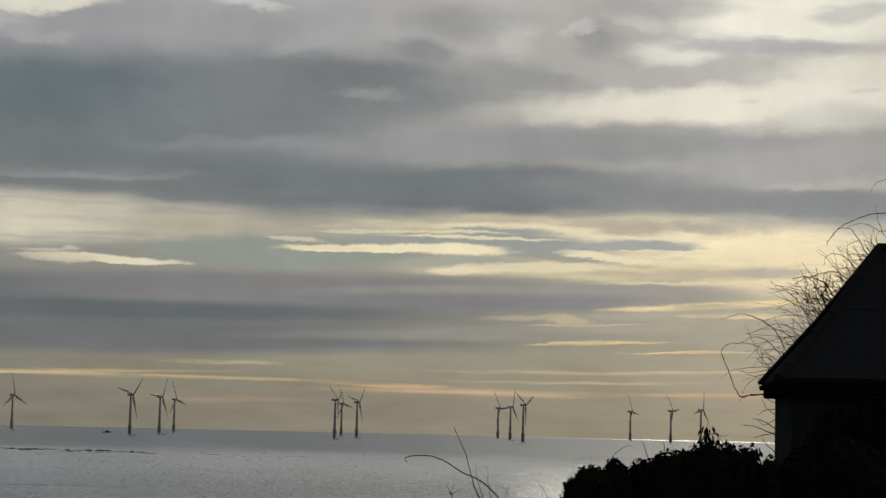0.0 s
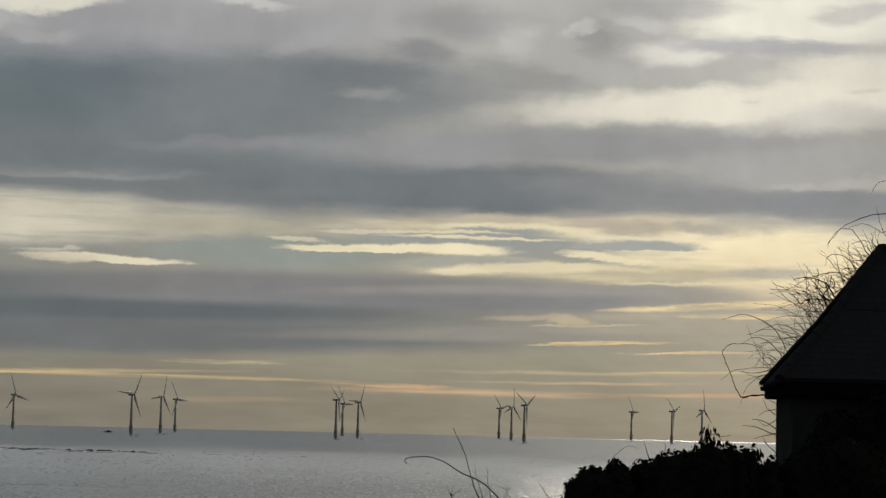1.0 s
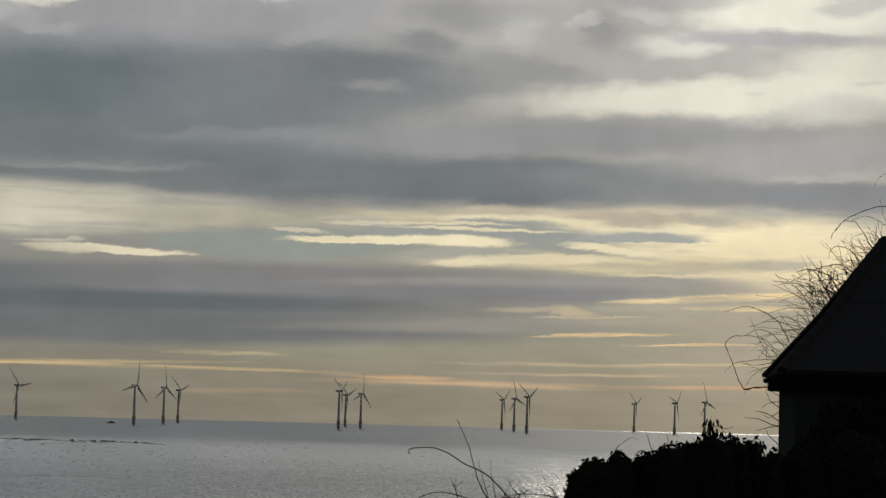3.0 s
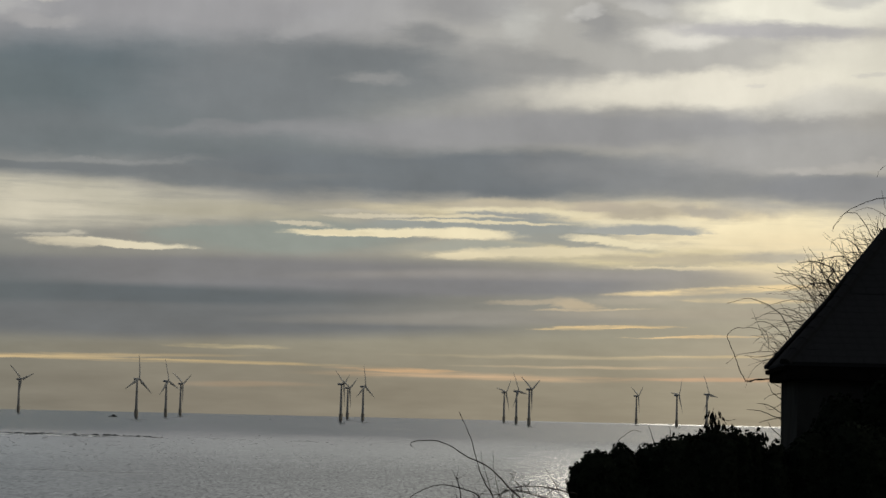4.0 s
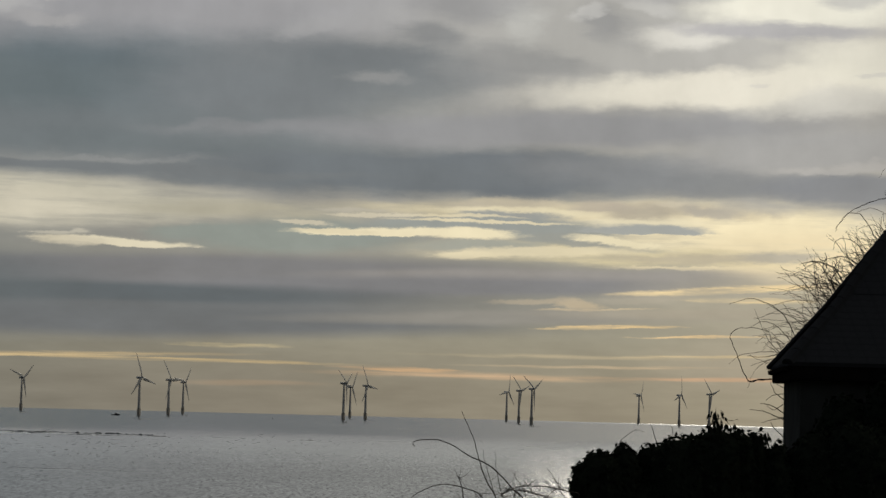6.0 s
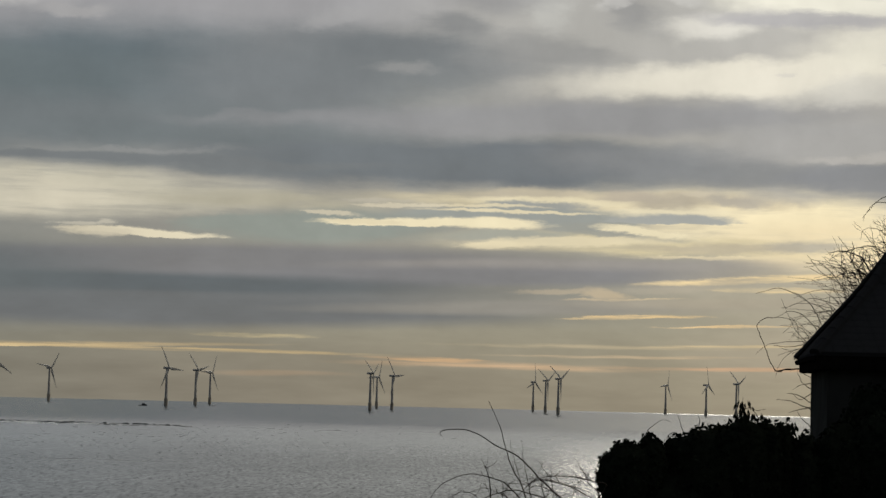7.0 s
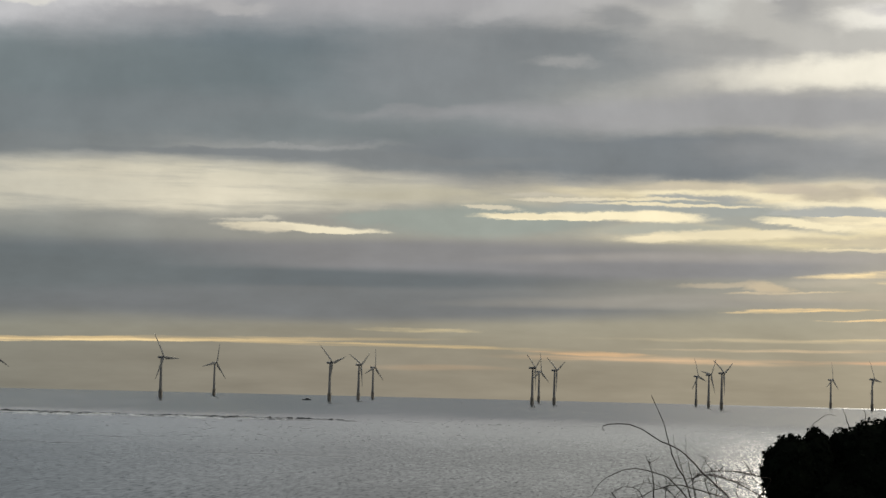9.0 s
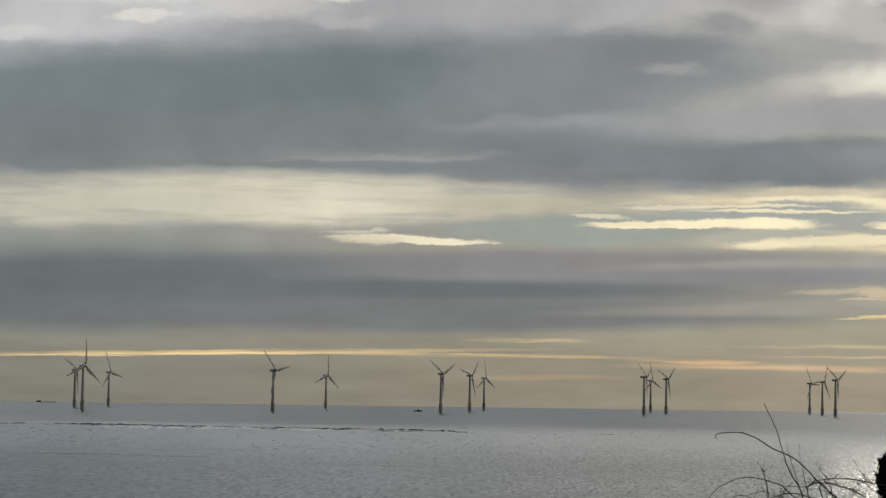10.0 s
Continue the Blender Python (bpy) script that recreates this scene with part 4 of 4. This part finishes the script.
bramble_cane([(2.73, -3.13), (2.51, -2.63), (2.72, -2.19), (3.18, -2.12)], 6)
bramble_cane([(0.85, -3.18), (0.70, -2.68), (0.91, -2.31), (1.12, -2.20)], 5)
bramble_cane([(0.27, -3.19), (0.04, -2.69), (-0.32, -2.58), (-0.61, -2.68)], 6)
bramble_cane([(1.14, -3.17), (0.84, -2.70), (0.26, -2.47), (-0.18, -2.58)], 6)
bramble_cane([(-0.46, -3.21), (-0.55, -2.92), (-0.69, -2.71)], 5)


HEDGE_SHOOTS = []


def hedge_shoot(points, mm):
    HEDGE_SHOOTS.append((points, mm))


hedge_shoot([(4.36, -1.43), (4.46, -0.92), (4.85, -0.59), (5.10, -0.63)], 5)
hedge_shoot([(5.43, -0.90), (5.33, -0.61), (5.24, -0.40)], 6)
hedge_shoot([(5.85, -0.74), (5.82, -0.50), (5.77, -0.44)], 5)
hedge_shoot([(6.78, -0.72), (6.85, -0.43), (6.90, -0.14), (6.93, 0.04)], 7)
hedge_shoot([(6.88, -0.30), (7.10, -0.20), (7.28, -0.28), (7.50, -0.24)], 6)
hedge_shoot([(7.41, -0.56), (7.24, -0.32), (7.06, -0.24)], 5)


def cane_part(name, points, mm, d, thing, depth=0.0):
    """A stem through bearings (azimuth, elevation) at a distance, bowing nearer and farther as it goes."""
    n = len(points)
    ctrl = []
    for i, (az, el) in enumerate(points):
        ctrl.append(bearing(az, el, d + depth * math.sin(i * 1.9 + points[0][0] * 7)))
    bm = bmesh.new()
    line = glide(ctrl, 7)
    for i, p in enumerate(line[1:-1]):   # small kinks at the joints
        line[i + 1] = p + d * 0.00042 * noise.noise_vector((p.x * 9, p.z * 9, points[0][0] * 31))
    tube(bm, line, mm / 1000 * 1.3, mm / 1000 * 0.45, 5)
    return part(name, bm, M_BARK, thing, "", True)


# bare climber sprawling over the far side of the roof
shrub = empty("bare_climber", Matrix.Identity(4), label="leafless climbing shrub with arching canes behind the roof", category="shrub")
for points, mm in ROOF_CANES:
    cane_part("cane", points, mm, 50.9, shrub, 0.15)
rng = random.Random(11)
for i in range(190):
    k = rng.random() ** 0.8
    a0, e0 = 8.5 + 2.75 * k, 1.2 + 3.6 * k - 0.15
    size = rng.uniform(0.3, 1.3) * (0.55 + 0.9 * math.exp(-((k - 0.45) / 0.3) ** 2))
    lean = rng.uniform(95, 185)
    pts, ang = [(a0 + 0.25, e0 - 0.2)], radians(lean)
    a, e = a0, e0
    curl = rng.uniform(-0.35, 0.6)
    for s in range(4):
        pts.append((a, e))
        a += math.cos(ang) * size * 0.33
        e += math.sin(ang) * size * 0.33
        ang += curl * (0.5 + 0.5 * s)
    cane_part("cane", pts, rng.uniform(4, 8), 50.9, shrub, 0.12)
for i in range(40):   # a knot of old wood and short spurs above the roof's edge
    a, e = 9.76 + rng.gauss(0, 0.24), 3.32 + rng.gauss(0, 0.26)
    ang, ln = radians(rng.uniform(20, 220)), rng.uniform(0.12, 0.34)
    cane_part("cane", [(a, e), (a + 0.5 * ln * math.cos(ang), e + 0.5 * ln * math.sin(ang)), (a + ln * math.cos(ang + 0.4), e + ln * math.sin(ang + 0.4))], rng.uniform(6, 11), 50.9, shrub, 0.08)
bm = bmesh.new()
for k, (x, y) in enumerate(((8.1, 50.8), (8.25, 50.9), (8.4, 50.95))):
    tube(bm, glide([(x, y, EYE_Z - 2.35), (x - 0.1, y + 0.1, EYE_Z - 0.8), (x + 0.1, y, EYE_Z + 0.7), (x + 0.4 + 0.3 * k, y - 0.1, EYE_Z + 1.6 + 0.7 * k)], 6), 0.035, 0.012, 6)
part("trunk", bm, M_BARK, shrub, "", True)

# bramble at the brink
BRAMBLE_BASE = Vector((0.95, 29.5, EYE_Z - 2.05))
bramble = empty("bramble", Matrix.Translation(BRAMBLE_BASE), label="leafless bramble with long arching canes at the cliff edge", category="bramble")
for points, mm in BRAMBLE_CANES:
    low = points[0]
    ob = cane_part("cane", [(low[0] * 0.6 + 0.75, low[1] * 0.5 - 1.95)] + points, mm, 29.5, bramble, 0.1)
    ob.data.transform(Matrix.Translation(Vector((0.044, 0, 0)) - BRAMBLE_BASE))
rng = random.Random(5)
for i in range(110):   # side twigs
    points, mm = BRAMBLE_CANES[rng.randrange(len(BRAMBLE_CANES))]
    j = rng.randrange(1, max(2, len(points) - 2))
    k = rng.random()
    a, e = (points[j][i] * (1 - k) + points[j + 1][i] * k for i in (0, 1))
    if e > -1.75:
        continue
    ang = radians(rng.uniform(20, 160))
    s = rng.uniform(0.12, 0.42)
    pts = [(a, e), (a + 0.5 * s * math.cos(ang), e + 0.5 * s * math.sin(ang)), (a + s * math.cos(ang + 0.15), e + s * math.sin(ang + 0.15))]
    ob = cane_part("twig", pts, rng.uniform(2.5, 4.0), 29.5, bramble, 0.06)
    ob.data.transform(Matrix.Translation(Vector((0.044, 0, 0)) - BRAMBLE_BASE))

# loose shoots standing out of the hedge, one with drooping leaves
for points, mm in HEDGE_SHOOTS:
    cane_part("shoot", points, mm, 38.0, hedge, 0.05)
rng = random.Random(8)
bm = bmesh.new()
for mid_az, mid_el, spread, drop_by, many in ((6.93, -0.18, 0.09, 0.28, 52), (7.16, -0.38, 0.06, 0.12, 14), (7.47, -0.40, 0.05, 0.15, 18), (8.17, -0.66, 0.06, 0.22, 26)):
    for i in range(many):
        a, e = mid_az + rng.gauss(0, spread), mid_el + rng.uniform(-drop_by, drop_by * 0.6)
        p = bearing(a, e, 38.0 + rng.uniform(-0.1, 0.1))
        out = Vector((a - mid_az, rng.uniform(-0.2, 0.2), 0)).normalized()
        drop = (out * 0.5 + Vector((0, 0, -1))).normalized()
        w = drop.cross(Vector((rng.uniform(-.4, .4), 1, 0))).normalized()
        ln, wd = rng.uniform(0.08, 0.17), rng.uniform(0.010, 0.022)
        v = [bm.verts.new(q) for q in (p, p + drop * ln * 0.5 + w * wd, p + drop * ln, p + drop * ln * 0.5 - w * wd)]
        bm.faces.new(v[:3])
        bm.faces.new((v[0], v[2], v[3]))
part("drooping_foliage", bm, M_LEAF, hedge, "cluster of drooping narrow leaves")


# ---- vessels, buoy and breaking waves ----
def vessel(name, az, d, length, beam, high, house_at, house_len, house_high, label, category, hull_paint, cabin_paint):
    p = bearing(az, 0, d)
    v = empty(name, Matrix.Translation((p.x, p.y, 0)) @ Matrix.Rotation(radians(-az), 4, "Z"), label=label, category=category)
    bm = bmesh.new()
    rings = []
    for k in range(9):
        t = k / 8
        x = (t - 0.5) * length
        w = beam * 0.5 * min(1, 2.6 * (1 - t) + 0.05) * (0.85 + 0.15 * min(1, t * 6))
        h = high * (0.75 + 0.55 * max(0, t - 0.55) / 0.45)
        rings.append([bm.verts.new(c) for c in ((x, -w, h), (x, -w * 0.8, 0), (x, 0, -1), (x, w * 0.8, 0), (x, w, h))])
    for a, b in zip(rings, rings[1:]):
        for k in range(4):
            bm.faces.new((a[k], a[k + 1], b[k + 1], b[k]))
        bm.faces.new((a[4], a[0], b[0], b[4]))
    bm.faces.new(rings[0][::-1])
    bm.faces.new(rings[-1])
    bmesh.ops.recalc_face_normals(bm, faces=bm.faces)
    part("hull", bm, hull_paint, v, "low weathered hull")
    bm = bmesh.new()
    box(bm, (house_at - house_len / 2, -beam * 0.3, high * 0.7), (house_at + house_len / 2, beam * 0.3, high * 0.7 + house_high), 0.25)
    box(bm, (house_at - house_len / 2 - 0.3, -beam * 0.33, high * 0.7 + house_high), (house_at + house_len / 2 + 0.3, beam * 0.33, high * 0.7 + house_high + 0.2), 0.05)
    part("cabin", bm, cabin_paint, v)
    bm = bmesh.new()
    tube(bm, [(house_at, 0, high * 0.7 + house_high), (house_at, 0, high * 0.7 + house_high * 1.5)], 0.12, 0.06, 5)
    part("mast", bm, M_DARK, v)
    return v


vessel("work_boat", -8.55, 3480, 13.5, 4.4, 1.7, 1.0, 5.0, 1.9, "small dark work boat low in the grey water", "boat", M_HULL, M_CABIN)
vessel("barge", -18.1, 4500, 40, 9, 1.2, -14.0, 9.0, 2.4, "long low grey barge near the horizon", "barge", M_BARGE, M_BARGE)
p = bearing(-4.52, 0, 3500)
buoy = empty("buoy", Matrix.Translation((p.x, p.y, 0)), label="small dark navigation buoy floating in the sea", category="buoy")
bm = bmesh.new()
lathe(bm, [(0.5, -0.4), (0.65, 0.1), (0.55, 0.4), (0.22, 0.9), (0.14, 1.4)], 12)
part("float", bm, M_HULL, buoy, "", True)
bm = bmesh.new()
lathe(bm, [(0.2, 1.4), (0.3, 1.5), (0.3, 1.8), (0.08, 2.0)], 10)
part("lantern", bm, M_DARK, buoy, "", True)

BREAKERS = []
rng = random.Random(21)


def breaker(az, d, length, high, foam):
    """A steep low wave lying along the shore, with an uneven crest and a ragged line of foam at its foot."""
    p = bearing(az, 0, d)
    m = Matrix.Translation((p.x, p.y, 0)) @ Matrix.Rotation(radians(-az + rng.uniform(-4, 4)), 4, "Z")
    w = empty("breaking_wave", m, label="low dark wave breaking over a sandbank" if foam else "low dark swell crossing grey water", category="wave", group="breaking waves")
    bm = bmesh.new()
    n = max(8, int(length / 0.8))
    seed = rng.uniform(0, 99)
    rows = []
    for i in range(n + 1):
        t = i / n
        x = (t - 0.5) * length
        env = math.sin(math.pi * t) ** 0.6 * (0.55 + 0.75 * abs(noise.noise((x * 0.07, seed, 0))) + 0.5 * noise.noise((x * 0.37, seed, 5)))
        h = 0.95 * high * max(0.02, env * (0.25 + 0.75 * min(1, max(0, 0.5 + 2.8 * noise.noise((x * 0.23, seed, 2))))))
        bow = 3 * noise.noise((x * 0.02, seed, 9))
        rows.append([bm.verts.new((x, bow + y, z)) for y, z in ((-2.0, -0.05), (-1.2, h * 0.35), (-0.7, h * 0.9), (-0.2, h), (1.5, h * 0.75), (5.0, -0.05))])
    for a, b in zip(rows, rows[1:]):
        for k in range(5):
            bm.faces.new((a[k], b[k], b[k + 1], a[k + 1]))
    part("crest", bm, M_WAVE, w, "", True)
    if foam:
        bm = bmesh.new()
        for i in range(int(length * foam * 0.9)):
            x = rng.uniform(-0.5, 0.5) * length
            if noise.noise((x * 0.09, seed, 14)) < rng.uniform(-0.15, 0.25) - 0.05 * foam:
                continue
            y = -6 - abs(rng.gauss(0, 14 + 12.0 * foam))
            lx, ly = rng.uniform(1.5, 8.0), rng.uniform(2.0, 7.0)
            ring = []
            for k in range(7):
                a = 2 * math.pi * k / 7
                r = rng.uniform(0.7, 1.1)
                ring.append(bm.verts.new((x + lx * r * math.cos(a), y + ly * r * math.sin(a), 0.02)))
            top = bm.verts.new((x, y, rng.uniform(0.08, 0.3)))
            for k in range(7):
                bm.faces.new((ring[k], ring[(k + 1) % 7], top))
        tagged(part("foam", bm, M_FOAM, w, "pale ragged foam", True), kind="stuff")
    BREAKERS.append((w, m, rng.uniform(1.0, 2.5)))


for az, d, length, high, foam in ((-18.9, 1985, 40, 1.1, 0.3), (-17.8, 1975, 26, 1.0, 0.4), (-17.2, 1955, 34, 1.5, 0.9), (-16.4, 1955, 80, 2.2, 1.6), (-15.5, 1935, 60, 1.9, 2.6), (-14.7, 1925, 60, 1.6, 3.0), (-13.8, 1915, 54, 1.2, 2.2),
                                  (-12.4, 1890, 40, 1.6, 1.5), (-11.6, 1885, 30, 1.3, 2.0), (-10.7, 1870, 48, 1.6, 1.5), (-9.9, 1850, 56, 2.2, 1.2), (-8.8, 1850, 60, 1.9, 1.0), (-7.7, 1820, 32, 1.8, 0.8),
                                  (-5.6, 1800, 30, 0.6, 0), (-3.6, 1780, 24, 0.6, 0), (-1.4, 1800, 30, 0.5, 0), (2.1, 1760, 30, 0.6, 0), (3.6, 1750, 22, 0.6, 0),
                                  (-9.9, 990, 46, 0.28, 0), (-8.4, 972, 36, 0.25, 0), (-18.4, 1120, 70, 0.4, 0), (-16.9, 1105, 60, 0.38, 0), (-15.2, 1085, 46, 0.34, 0), (-13.5, 1210, 40, 0.25, 0)):
    breaker(az, d, length, high, foam if foam > 1.1 else 0)
    if high > 0.9:   # broken ends of the same sea, nearer and farther
        for k in range(2):
            breaker(az + rng.uniform(-0.5, 0.5), d + rng.uniform(-70, 60), length * rng.uniform(0.25, 0.6), high * rng.uniform(0.5, 0.8), 0)

# short steep wavelets scattered over the shoaling water
bm = bmesh.new()
rng = random.Random(35)
for i in range(2200):
    d = 620 + 1430 * rng.random() ** 0.7
    az = rng.uniform(-22, 9)
    p = bearing(az, 0, d)
    if noise.noise((p.x * 0.006, p.y * 0.004, 3.3)) < rng.uniform(-0.4, 0.3):
        continue
    half = rng.uniform(0.3, 0.9) * (0.6 + d * 0.0006)
    h = (0.05 + d * 0.00010) * rng.uniform(0.5, 1.2)
    rows = []
    for k in range(6):
        t = k / 5
        e = math.sin(math.pi * (0.04 + 0.92 * t)) ** 0.4 * rng.uniform(0.75, 1.1)
        x = p.x + (t - 0.5) * 2 * half
        rows.append([bm.verts.new((x, p.y + dy, z)) for dy, z in ((-0.8, -0.05), (-0.25, h * e), (2.5, -0.05))])
    for a, b in zip(rows, rows[1:]):
        for k in range(2):
            bm.faces.new((a[k], b[k], b[k + 1], a[k + 1]))
wavelets = empty("wavelets", Matrix(), label="scattered small dark wavelets on grey sea water", category="waves")
tagged(part("ripple", bm, M_WAVE, wavelets, "", True), kind="stuff")


# ---- motion of things ----
def motions():
    for hub, rest, start, rate in ROTORS:
        rows = []
        for i in range(41):
            t = i * 0.25
            rows.append((t, rest @ Matrix.Rotation(radians(start + rate * t), 4, "Y")))
        walk(hub, rows)

    # waves creep towards the shore
    for w, m, speed in BREAKERS:
        walk(w, [(t, m @ Matrix.Translation((0, -speed * t, 0))) for t in (0.0, 5.0, 10.0)])
    # the bramble nods in the wind
    sway = ((0.0, 0.2), (0.5, -0.35), (1.0, -0.5), (1.5, -0.4), (2.0, 0.15), (2.5, 0.2), (3.2, -0.2), (4.0, -0.1), (4.5, 0.0), (5.0, 0.2), (5.5, 0.1),
            (6.2, -0.15), (7.0, 0.1), (7.5, 0.25), (8.0, 0.0), (8.5, 0.0), (9.0, 0.1), (9.5, -0.1), (10.0, 0.0))
    walk(bramble, [(t, Matrix.Translation(BRAMBLE_BASE) @ Matrix.Rotation(radians(a), 4, "Y")) for t, a in sway])


motions()
